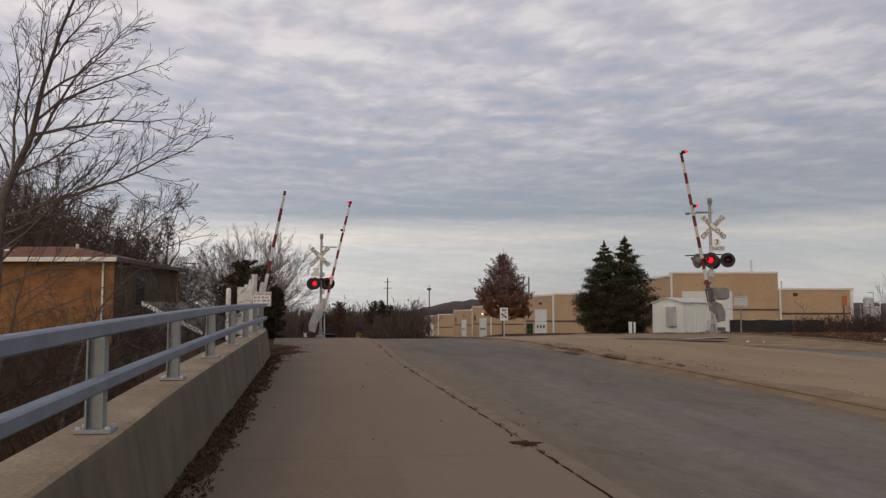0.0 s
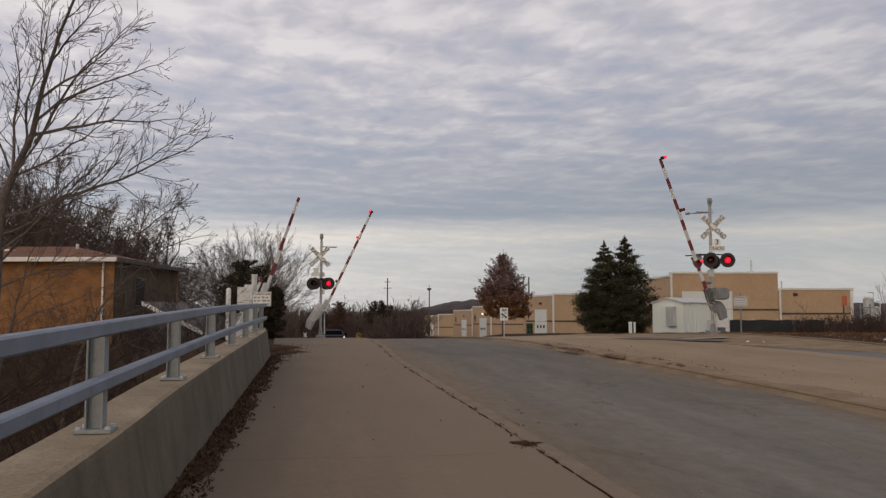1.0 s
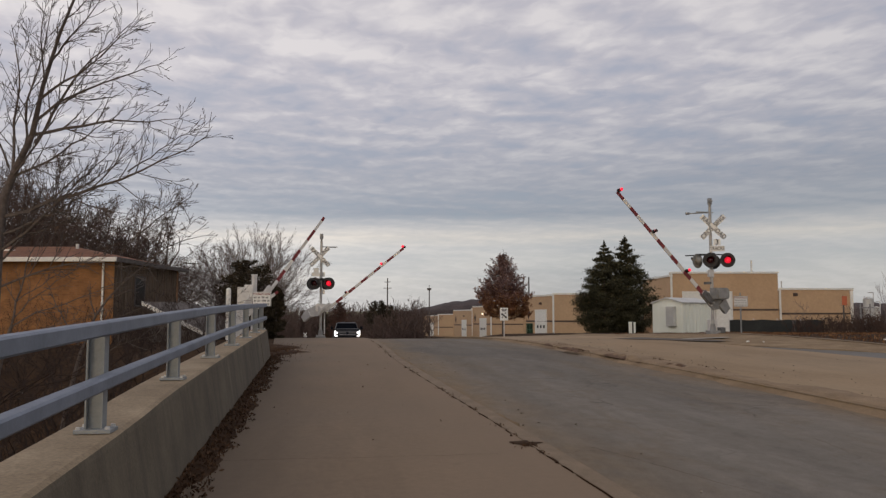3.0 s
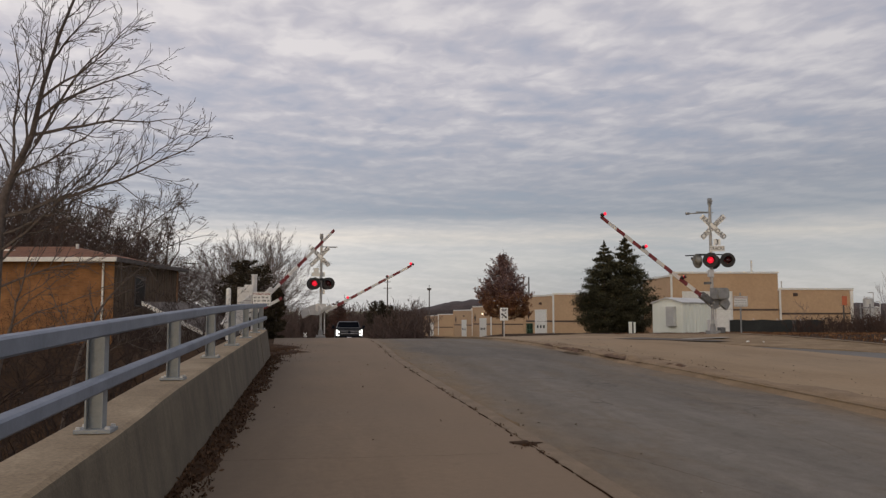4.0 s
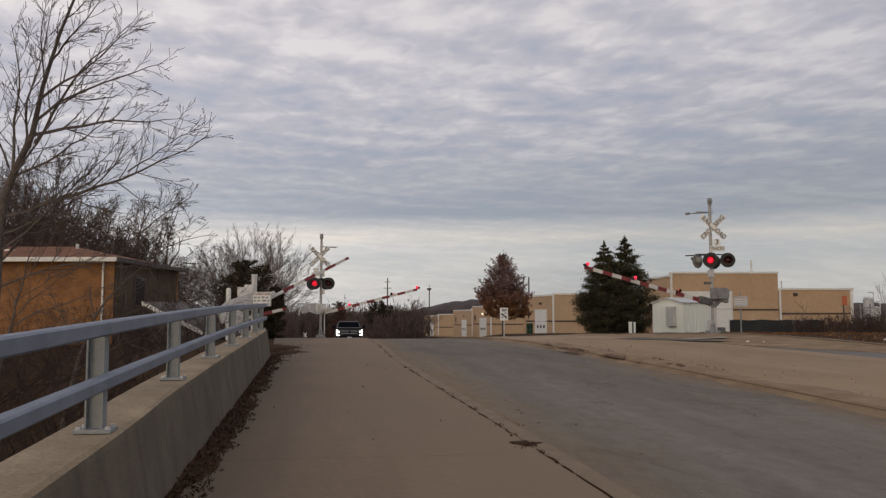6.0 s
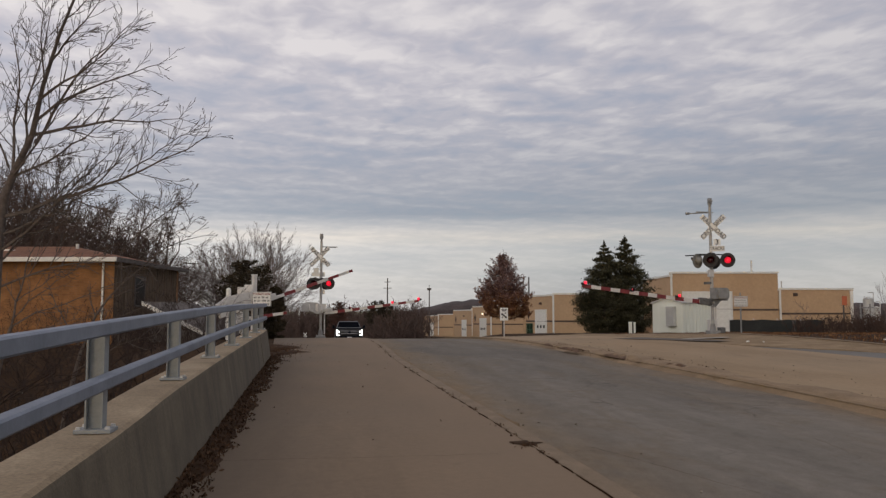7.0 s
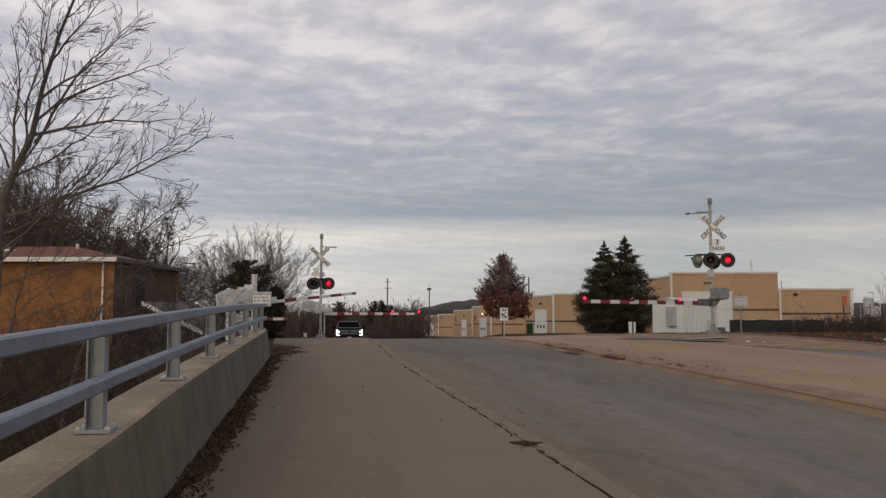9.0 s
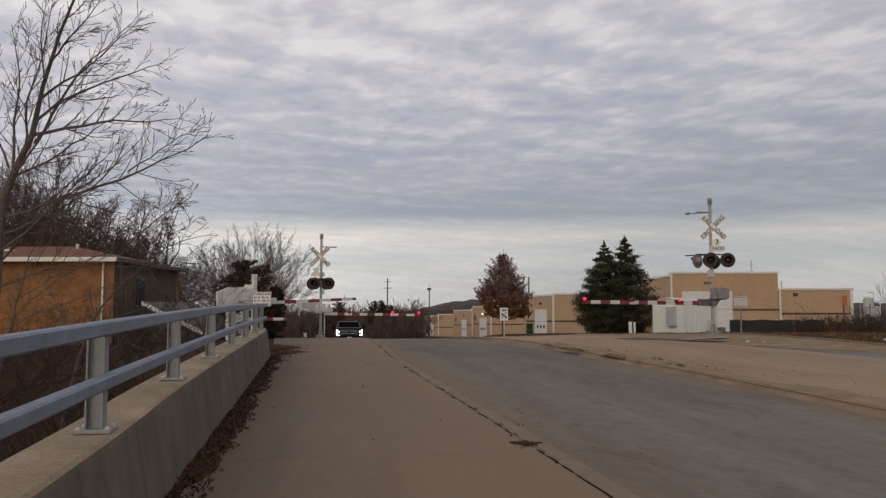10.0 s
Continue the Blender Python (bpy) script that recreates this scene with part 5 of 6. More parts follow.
def roll_door(parent, m, w, h, windows=3):
    door = part("roll_door", shape(lambda b: box(b, (0, 0.03, h / 2), (w, 0.03, h))), M["white"], parent, "white roll-up door", m)
    panel = finish("door_panel", shape(lambda b: box(b, (0, 0, 0), (w, 0.04, h / 8 - 0.03), bevel=0.008)), M["white"])
    for i in range(8):
        ob = new("door_panel", panel)
        ob.parent, ob.matrix_basis = door, pose(0, 0, h * (i + 0.5) / 8)
    for i in range(windows):
        part("pane", shape(lambda b: box(b, ((i - (windows - 1) / 2) * w / windows * 0.85, -0.03, h * 0.45), (w / windows * 0.36, 0.02, 0.42))), M["glass"], door)
    part("door_frame", shape(lambda b: box(b, (0, -0.01, h + 0.05), (w + 0.24, 0.09, 0.10)), lambda b: box(b, (-w / 2 - 0.07, -0.01, h / 2), (0.10, 0.09, h)), lambda b: box(b, (w / 2 + 0.07, -0.01, h / 2), (0.10, 0.09, h))), M["white"], door)


def warehouse(left, corner, right, top_left, top_right, low, deep=18.0, door=True, band=2.3, base_view=0.0, door_at=0.60, door_w=3.0, door_h=3.7, lit=False, label="tan warehouse unit with white trim and a roll-up door"):
    """Two walls that meet at a corner with a white downpipe; the rest of the block closes behind them."""
    root = thing("warehouse", pose(*corner, low), label, "building", "row of tan warehouses")
    inv = root.matrix_basis.inverted()
    L, C, R = [(p[0] - corner[0], p[1] - corner[1]) for p in (left, corner, right)]
    zl, zr = top_left - low, top_right - low
    back = (R[0] + (L[0] - C[0]), R[1] + (L[1] - C[1]))
    for a, b, top in ((L, C, zl), (C, R, zr), (R, back, zr), (back, L, zl)):
        part("wall", shape(lambda bm: slab_wall(bm, a, b, -1.2, top)), M["stucco"], root)
    for a, b, top in ((L, C, zl), (C, R, zr)):
        d = (Vector(b) - Vector(a))
        ln = d.length
        part("trim", shape(lambda bm: box(bm, (ln / 2, 0, 0), (ln + 0.12, 0.42, 0.24))), M["white"], root, "white roof trim", on_wall(a, b, 0, top, -0.1))
        part("band", shape(lambda bm: box(bm, (ln / 2, 0, 0), (ln, 0.05, 0.22))), M["band"], root, "brown band along the wall", on_wall(a, b, 0, band, 0.02))
    pts = [L, C, R, back]
    bm = bmesh.new()
    bm.faces.new([bm.verts.new((x * 0.98, y * 0.98, min(zl, zr) - 0.4)) for x, y in pts])
    bmesh.ops.solidify(bm, geom=bm.faces[:], thickness=0.2)
    part("roof", bm, M["roof_steel"], root)
    part("downpipe", shape(lambda b: box(b, (0.1, -0.12, zr / 2), (0.24, 0.16, zr - 0.1), bevel=0.03)), M["white"], root, "white downpipe at the corner")
    ln = (Vector(C) - Vector(L)).length
    if door:
        roll_door(root, on_wall(L, C, ln * door_at, -0.2, 0.04), door_w, door_h)
        lamp_at = on_wall(L, C, ln * 0.6, door_h + 0.75, 0.12)
        part("wall_lamp", shape(lambda b: box(b, (0, 0, 0), (0.4, 0.3, 0.3), bevel=0.06)), M["lamp_glow"] if lit else M["band"], root, "lit wall lamp" if lit else "brown wall lamp", lamp_at)
        part("ornament", shape(lambda b: prism(b, [(0, -0.9), (0.4, 0), (0, 0.9), (-0.4, 0)], 0.06)), M["band"], root, "brown diamond ornament", on_wall(L, C, ln * 0.14, 3.6, 0.04))
    return root


def warehouses():
    a = warehouse((29.5, 118.0), (31.5, 110.6), (42.4, 107.0), 4.75, 4.92, -1.3, band=2.45, door_h=4.2)
    part("grille_door", shape(lambda b: box(b, (0, 0, 1.15), (1.7, 0.06, 0.10)), lambda b: box(b, (0, 0, 2.0), (1.7, 0.06, 0.10)), lambda b: box(b, (0, 0, 0.3), (1.7, 0.06, 0.10)), *[lambda b, i=i: box(b, (-0.8 + 0.4 * i, -0.05, 1.1), (0.09, 0.06, 1.9)) for i in range(5)]), M["green_door"], a, "green grille over a side opening", on_wall((-2.0, 7.4), (0, 0), 1.4, 0.1, 0.05))
    part("vent_opening", shape(lambda b: box(b, (0, 0, 1.1), (1.6, 0.04, 1.8))), M["glass"], a, "dark side opening", on_wall((-2.0, 7.4), (0, 0), 1.4, 0.1, 0.01))
    part("roof_pole", shape(lambda b: rod(b, (-1.0, 9.0, 5.5), (-1.0, 9.0, 9.0), 0.10)), M["wood_pole"], a, "thin dark pole above the roof")
    warehouse((30.8, 167.3), (32.75, 158.9), (39.0, 156.0), 3.95, 4.1, -1.95, band=2.4, lit=True)
    warehouse((31.0, 193.5), (33.1, 181.1), (37.0, 178.5), 3.45, 3.75, -2.3, band=2.4)
    warehouse((29.9, 242.2), (32.1, 227.8), (36.6, 225.1), 2.4, 2.75, -3.1, band=2.3)


def big_building():
    low = -0.6
    root = warehouse((45.2, 112.0), (44.3, 100.6), (58.0, 98.6), 7.0, 7.4, low, door=False, band=3.25, label="large tan warehouse with a tall roll-up door")
    C, R = (0, 0), (13.7, -2.0)
    roll_door(root, on_wall(C, R, 4.7, -0.3, 0.04), 6.2, 5.80, 0)
    part("vent_pipe", shape(lambda b: rod(b, (12.05, 1.5, 7.0), (12.05, 1.5, 9.8), 0.12)), M["white"], root, "white roof vent pipe")
    ann = warehouse((58.0, 106.0), (58.02, 98.55), (67.5, 97.2), 5.2, 5.3, low, door=False, band=2.75, label="low tan warehouse wing with white downpipe")
    part("wall_lamp", shape(lambda b: box(b, (0, 0, 0), (0.5, 0.3, 0.4), bevel=0.06)), M["band"], ann, "brown wall lamp", on_wall((0, 0), (9.5, -1.35), 2.1, 5.2, 0.12))
    part("end_pipe", shape(lambda b: box(b, (0, 0, 2.9), (0.35, 0.2, 5.6), bevel=0.04)), M["white"], ann, "white downpipe at the end", on_wall((0, 0), (9.5, -1.35), 9.3, 0, 0.1))
    part("vent_pipe", shape(lambda b: rod(b, (1.6, 2, 5.0), (1.6, 2, 7.0), 0.07)), M["silver"], ann, "thin roof pipe")


def bungalow():
    """The railway's steel equipment cabin."""
    x, y = 28.9, 63.5
    z = soil_height(x, y)
    root = thing("equipment_cabin", pose(x, y, z, 0, 0, 30), "off-white ribbed steel railway equipment cabin", "cabin")
    w, ln, h = 2.9, 4.0, 2.5
    walls = shape(lambda b: box(b, (ln / 2, w / 2, h / 2), (ln, w, h)))
    part("wall", walls, M["shed"], root, "off-white steel wall")
    rib = finish("rib", shape(lambda b: box(b, (0, 0, h / 2), (0.06, 0.05, h - 0.1), bevel=0.01)), M["shed"])
    for i in range(9):
        r = new("rib", rib)
        r.parent, r.matrix_basis = root, pose(0.1 + i * 0.46, -0.02, 0)
    roof = bmesh.new()
    prism(roof, [(-0.12, h), (w / 2, h + 0.42), (w + 0.12, h), (w + 0.12, h - 0.08), (w / 2, h + 0.33), (-0.12, h - 0.08)], ln + 0.3, pose(ln / 2, 0, 0, 0, 0, 90))
    part("roof", roof, M["roof_steel"], root, "pale ridged steel roof")
    gable = bmesh.new()
    prism(gable, [(0, h - 0.05), (w / 2, h + 0.36), (w, h - 0.05)], ln - 0.02, pose(ln / 2, 0, 0, 0, 0, 90))
    part("gable", gable, M["shed"], root)
    side = pose(0, w / 2, 0, 0, 0, -90)
    part("door", shape(lambda b: box(b, (-0.2, 0.0, 1.1), (0.95, 0.06, 2.1), bevel=0.01), lambda b: box(b, (0.2, -0.05, 1.1), (0.05, 0.06, 0.12))), M["shed"], root, "steel door of the cabin", side @ pose(0, -0.02, 0))
    part("cooling_unit", shape(lambda b: box(b, (0.55, -0.2, 1.35), (0.75, 0.42, 1.6), bevel=0.03), *[lambda b, i=i: box(b, (0.55, -0.42, 0.75 + 0.12 * i), (0.6, 0.03, 0.05)) for i in range(9)]), M["roof_steel"], root, "grey cooling unit on the cabin", side)


def house():
    """Orange brick house below the bridge with a hipped red-brown roof."""
    x, y = -8.72, 36.66
    low = soil_height(x, y) - 0.3
    turn = -8.4
    root = thing("house", pose(x, y, low, 0, 0, turn), "orange brick house with white fascia and red-brown hipped roof", "house")
    top = 3.90 - low
    w, d = 13.0, 7.4
    # the side wall turned from the sun gets the shade-dark brown, not brick
    for a, b, mat in (((-w, 0), (0, 0), "brick"), ((0.01, 0.01), (0.35, d), "shaded_siding"), ((0.35, d), (-w, d), "brick"), ((-w, d), (-w, 0), "brick")):
        part("wall", shape(lambda bm: slab_wall(bm, a, b, 0, top, 0.25)), M[mat], root, "" if mat == "brick" else "boarded side wall, brown with its shade painted in")
    # boards added to the side wall, in the same shaded brown
    board = finish("board", shape(lambda b: box(b, (0, 0, top / 2), (0.05, 0.03, top - 0.05))), M["shaded_siding"])
    for i in range(24):
        ob = new("board", board)
        ob.parent, ob.matrix_basis = root, on_wall((0.01, 0.01), (0.35, d), 0.15 + i * 0.3, 0, 0.012)
    o = 0.45
    corners = [(-w - o, -o), (o * 0.6, -o), (0.35 + o * 0.6, d + o), (-w - o, d + o)]
    roof = bmesh.new()
    v = [roof.verts.new((px, py, top + 0.12)) for px, py in corners]
    r = [roof.verts.new((-w + 2.6, d / 2, top + 0.95)), roof.verts.new((-3.4, d / 2, top + 0.95))]
    for f in ((v[0], v[1], r[1], r[0]), (v[1], v[2], r[1]), (v[2], v[3], r[0], r[1]), (v[3], v[0], r[0]), (v[3], v[2], v[1], v[0])):
        roof.faces.new(f)
    part("roof", roof, M["shingle"], root, "red-brown shingle roof")
    for i, mat in ((0, "white"), (1, "wood_pole"), (2, "white"), (3, "white")):
        a, b = corners[i], corners[(i + 1) % 4]
        ln = (Vector(b) - Vector(a)).length
        part("fascia", shape(lambda bm: box(bm, (ln / 2, 0, 0.03), (ln, 0.1, 0.19), bevel=0.02)), M[mat], root, "white gutter and fascia board" if mat == "white" else "grey gutter", on_wall(a, b, 0, top + 0.02, 0.03))
    part("downpipe", shape(lambda b: rod(b, (-0.45, -0.06, 0.1), (-0.45, -0.06, top - 0.05), 0.045), lambda b: box(b, (-0.45, -0.04, top * 0.5), (0.12, 0.06, 0.05))), M["white"], root, "white downpipe")
    part("vent", shape(lambda b: box(b, (-5.6, d / 2 - 1.6, top + 0.62), (0.4, 0.3, 0.12), bevel=0.02)), M["white"], root, "flat white roof vent")
    part("vent", shape(lambda b: rod(b, (-2.9, d / 2 - 0.8, top + 0.75), (-2.9, d / 2 - 0.8, top + 1.0), 0.07)), M["silver"], root, "short roof vent pipe")
    win = part("window", shape(lambda b: box(b, (0, 0, 0), (1.0, 0.05, 1.25))), M["glass"], root, "dark side window", on_wall((0, 0), (0.35, d), 2.6, top - 1.2, 0.01))
    part("window_frame", shape(lambda b: box(b, (0, 0, 0.66), (1.16, 0.09, 0.08)), lambda b: box(b, (0, 0, -0.66), (1.16, 0.12, 0.08)), lambda b: box(b, (-0.54, 0, 0), (0.08, 0.09, 1.24)), lambda b: box(b, (0.54, 0, 0), (0.08, 0.09, 1.24))), M["wood_pole"], win)


def lean_to():
    x, y = -6.8, 34.6
    low = soil_height(x, y) - 0.3
    root = thing("shed", pose(x, y, low, 0, 0, -40), "low dark shed with a white sloping roof edge", "shed")
    h0, h1, ln = 1.95 - low, 0.80 - low, 3.5
    part("wall", shape(lambda b: prism(b, [(0, 0), (ln, 0), (ln, h1), (0, h0)], 2.2, pose(0, 1.1, 0))), M["wood_pole"], root)
    part("roof", shape(lambda b: prism(b, [(-0.2, h0 + 0.10), (ln + 0.2, h1 - 0.06), (ln + 0.2, h1 + 0.04), (-0.2, h0 + 0.2)], 2.6, pose(0, 1.1, 0))), M["wood_pole"], root)
    part("fascia", shape(lambda b: prism(b, [(-0.25, h0 + 0.06), (ln + 0.25, h1 - 0.11), (ln + 0.25, h1 + 0.05), (-0.25, h0 + 0.22)], 0.05, pose(0, -0.22, 0))), M["white"], root, "white roof edge board")


# ---- roadside things ----
def fence():
    a, b = (23.4, 45.0), (30.2, 46.4)
    ln = (Vector(b) - Vector(a)).length
    z = soil_height(*a)
    root = thing("fence", on_wall(a, b, 0, z), "low wire fence with dark green cloth", "fence")
    part("cloth", shape(lambda bm: prism(bm, [(0, 0.02)] + [(ln * i / 12, 0.80 + 0.03 * math.sin(i * 1.9) - 0.02 * (i == 12)) for i in range(13)] + [(ln, 0.02)], 0.03)), M["fence_cloth"], root, "dark green fence cloth")
    part("rail", shape(lambda bm: rod(bm, (0, 0.03, 0.03), (ln, 0.03, 0.03), 0.025)), M["silver"], root)
    for i in range(5):
        part("post", shape(lambda bm: rod(bm, (0, 0, -0.2), (0, 0, 0.88), 0.03)), M["silver"], root, m=pose(ln * i / 4, 0.05, 0))


def lane_sign():
    """A white road sign with a black symbol of a divided way."""
    x, y = 11.36, 50.9
    z = soil_height(x, y)
    root = thing("road_sign", pose(x, y, z - 0.1, 0, 0, -12), "white road sign with a black curved arrow on a post", "sign")
    h = 1.88 - z + 0.1
    part("post", shape(lambda b: box(b, (0, 0.03, h / 2), (0.06, 0.04, h))), M["silver"], root)
    board = part("sign_board", shape(lambda b: box(b, (0, 0, 0), (0.50, 0.012, 0.80), bevel=0.004)), M["sheet"], root, "white sign board", pose(0, 0, h - 0.12))
    part("symbol", shape(lambda b: prism(b, [(-0.17, 0.10), (-0.10, 0.12), (0.02, 0.0), (0.16, -0.10), (0.18, -0.22), (0.10, -0.20), (-0.04, -0.06), (-0.16, 0.0)], 0.004, pose(0, -0.009, -0.05))), M["ink"], board, "black symbol")
    part("symbol", shape(lambda b: prism(b, [(-0.15, -0.22), (-0.04, -0.14), (-0.10, -0.08)], 0.004, pose(0, -0.009, -0.05)), lambda b: prism(b, [(0.15, 0.2), (0.03, 0.1), (0.1, 0.05)], 0.004, pose(0, -0.009, -0.05))), M["ink"], board)
    for i in range(2):
        part("text_bar", shape(lambda b: box(b, (0, -0.008, 0.30 - 0.09 * i), (0.34 - 0.06 * i, 0.003, 0.045))), M["ink"], board)


M["worn_line"] = worn("worn_road_paint", (0.20, 0.17, 0.13), (0.36, 0.32, 0.27), 2.5, 40, 0.85, spots=0.5)
M["tar"] = worn("dark_asphalt_patch", (0.085, 0.070, 0.054), (0.135, 0.112, 0.086), 2.5, 60, 0.9, bump=0.4)


def tar_patch():
    """A dark asphalt seam that runs from the median towards the tracks."""
    verts, faces = [], []
    n = 14
    for i in range(n + 1):
        k = i / n
        y = 23.8 + 4.4 * k
        x = 11.9 - 1.7 * k ** 0.8 + 0.08 * noise.noise((y * 1.3, 2, 0))
        w = 0.55 + 0.5 * k
        for e in (0, 1):
            verts.append((x + w * e, y, surface(x + w * e, y) + 0.042))
    for i in range(n):
        faces.append((2 * i, 2 * i + 1, 2 * i + 3, 2 * i + 2))
    tagged(raw("asphalt_patch", verts, faces, M["tar"]), "dark asphalt patch across the median's end", "road patch", kind="structure")


def stop_line():
    """White stop bar across the lane before the gate."""
    verts, faces = [], []
    for i in range(7):
        x = 11.1 + 2.2 * i / 6
        for y in (25.4, 26.0):
            verts.append((x, y, surface(x, y) + 0.042))
    for i in range(6):
        faces.append((2 * i, 2 * i + 2, 2 * i + 3, 2 * i + 1))
    tagged(raw("stop_line", verts, faces, M["worn_line"]), "worn white stop line on the lane", "road marking", kind="structure")


def pedestals():
    for dx, h in ((0.0, 0.74), (0.27, 0.70)):
        x, y = 18.45 + dx, 47.8
        root = thing("pedestal", pose(x, y, soil_height(x, y) - 0.05, 0, 0, -12), "small off-white utility pedestal on the verge", "utility box", "utility pedestals")
        part("body", shape(lambda b: box(b, (0, 0, h / 2), (0.19 if dx == 0 else 0.11, 0.16, h), bevel=0.015)), M["shed"], root)
        part("cap", shape(lambda b: box(b, (0, 0, h), (0.21 if dx == 0 else 0.13, 0.19, 0.05), bevel=0.015)), M["shed"], root)


def pillars():
    for x, y in ((-4.0, 150.0), (-3.0, 150.4)):
        z = soil_height(x, y)
        root = thing("pillar", pose(x, y, z, 0, 0, -8), "pale concrete pillar in the woods beyond the tracks", "pillar", "pale pillars")
        h = 3.1 - z
        part("shaft", shape(lambda b: box(b, (0, 0, h / 2 - 0.1), (0.40, 0.40, h + 0.2), bevel=0.02)), M["roof_steel"], root)
        part("cap", shape(lambda b: box(b, (0, 0, h), (0.48, 0.48, 0.10), bevel=0.02)), M["roof_steel"], root)


def storage_plant():
    """Pale tanks and pipe frames far behind the brush."""
    for x, y, w, h, label in ((68.0, 95.0, 1.2, 5.6, "pale steel tank behind the brush"), (69.8, 96.0, 0.9, 4.6, "slim pale steel tank behind the brush")):
        z = soil_height(x, y)
        root = thing("storage_tank", pose(x, y, z), label, "tank", "pale tanks")
        part("shell", shape(lambda b: rod(b, (0, 0, -0.1), (0, 0, h), w / 2, seg=20)), M["roof_steel"], root, smooth=True)
        part("dome", shape(lambda b: rod(b, (0, 0, h), (0, 0, h + w * 0.22), w / 2, w * 0.12, seg=20)), M["roof_steel"], root)
        part("pipe", shape(lambda b: rod(b, (w * 0.6, 0, 0), (w * 0.6, 0, h + 0.8), 0.06), lambda b: rod(b, (w * 0.6, 0, h + 0.8), (0, 0, h + 0.8), 0.06)), M["silver"], root, "thin steel pipe")
        for k in range(3):
            part("hoop", shape(lambda b: rod(b, (0, 0, h * (0.2 + 0.3 * k)), (0, 0, h * (0.2 + 0.3 * k) + 0.08), w / 2 + 0.03, seg=20)), M["box_grey"], root)
    x, y = 66.2, 94.0
    z = soil_height(x, y)
    root = thing("pipe_rack", pose(x, y, z), "open grey steel pipe rack beside the tanks", "rack")
    for dx in (0.0, 1.3):
        part("upright", shape(lambda b: box(b, (dx, 0, 2.4), (0.12, 0.12, 5.0))), M["box_grey"], root)
    for k in range(3):
        part("beam", shape(lambda b: box(b, (0.65, 0, 2.6 + 0.9 * k), (1.6, 0.1, 0.10))), M["box_grey"], root)


def litter_scraps():
    """White scraps blown against the verge."""
    rnd = random.Random(91)
    for x, y, w in ((12.62, 23.2, 0.10), (12.95, 22.9, 0.06), (16.9, 22.9, 0.09)):
        bm = bmesh.new()
        bmesh.ops.create_icosphere(bm, subdivisions=2, radius=w / 2)
        for v in bm.verts:
            v.co *= 0.7 + 0.6 * rnd.random()
            v.co.z = max(-w * 0.12, v.co.z * 0.6)
        whole("paper_scrap", bm, M["white"], "crumpled white paper scrap on the sandy verge", "litter", pose(x, y, surface(x, y) + 0.02 + w * 0.12), group="paper scraps")


def marker_post():
    x, y = 28.15, 41.3
    root = thing("marker_post", pose(x, y, soil_height(x, y) - 0.1, 0, 0, -12), "orange marker board on a rusty post", "sign")
    part("post", shape(lambda b: box(b, (-0.05, 0.03, 0.95), (0.08, 0.05, 1.9))), M["wood_pole"], root)
    part("board", shape(lambda b: box(b, (0, 0, 1.85), (0.26, 0.03, 0.5), bevel=0.01)), M["orange"], root)


def utility_poles():
    for x, y, top, arms, label in ((15.8, 199.8, 11.3, 2, "grey wooden utility pole with two crossarms"), (28.4, 218.2, 9.6, 0, "grey pole with a floodlight head")):
        z = soil_height(x, y)
        root = thing("utility_pole", pose(x, y, z, 0, 0, -6), label, "pole")
        part("pole", shape(lambda b: rod(b, (0, 0, 0), (0, 0, top - z), 0.20, 0.13, seg=8)), M["wood_pole"], root)
        for i in range(arms):
            part("crossarm", shape(lambda b: box(b, (0, -0.15, top - z - 0.9 - 1.5 * i), (1.5 + 0.5 * i, 0.12, 0.14))), M["wood_pole"], root)
        if not arms:
            part("lamp_head", shape(lambda b: box(b, (0, -0.2, top - z - 0.2), (1.1, 0.5, 0.55), bevel=0.08), lambda b: rod(b, (0, 0, top - z), (0, 0, top - z + 0.9), 0.06)), M["wood_pole"], root)


def far_signs():
    x, y = 6.45, 145.6
    root = thing("advance_sign", pose(x, y, -3.62, 0, 0, -4), "round yellow crossing advance sign with black cross", "sign")
    part("post", shape(lambda b: box(b, (0, 0.05, 1.1), (0.08, 0.05, 2.4))), M["silver"], root)
    d = part("disc", shape(lambda b: rod(b, (0, 0, 2.24), (0, 0.02, 2.24), 0.46, seg=24)), M["yellow"], root, "yellow disc")
    part("cross", shape(lambda b: box(b, (0, -0.01, 2.24), (0.8, 0.02, 0.1), pose(0, 0, 0, 0, 45, 0)), lambda b: box(b, (0, -0.014, 2.24), (0.8, 0.02, 0.1), pose(0, 0, 0, 0, -45, 0))), M["ink"], d)

    x, y = -2.27, 121.6
    root = thing("far_crossbuck", pose(x, y, soil_height(x, y) - 0.1, 0, 0, -4), "small white crossbuck on a post far along the road", "sign")
    h = -0.72 - soil_height(x, y)
    part("post", shape(lambda b: box(b, (0, 0.05, h / 2), (0.08, 0.05, h + 0.2))), M["silver"], root)
    for k in (-1, 1):
        part("board", shape(lambda b: box(b, (0, -0.02 * k, h), (0.75, 0.02, 0.12), pose(0, 0, 0, 0, 50 * k, 0))), M["sheet"], root)


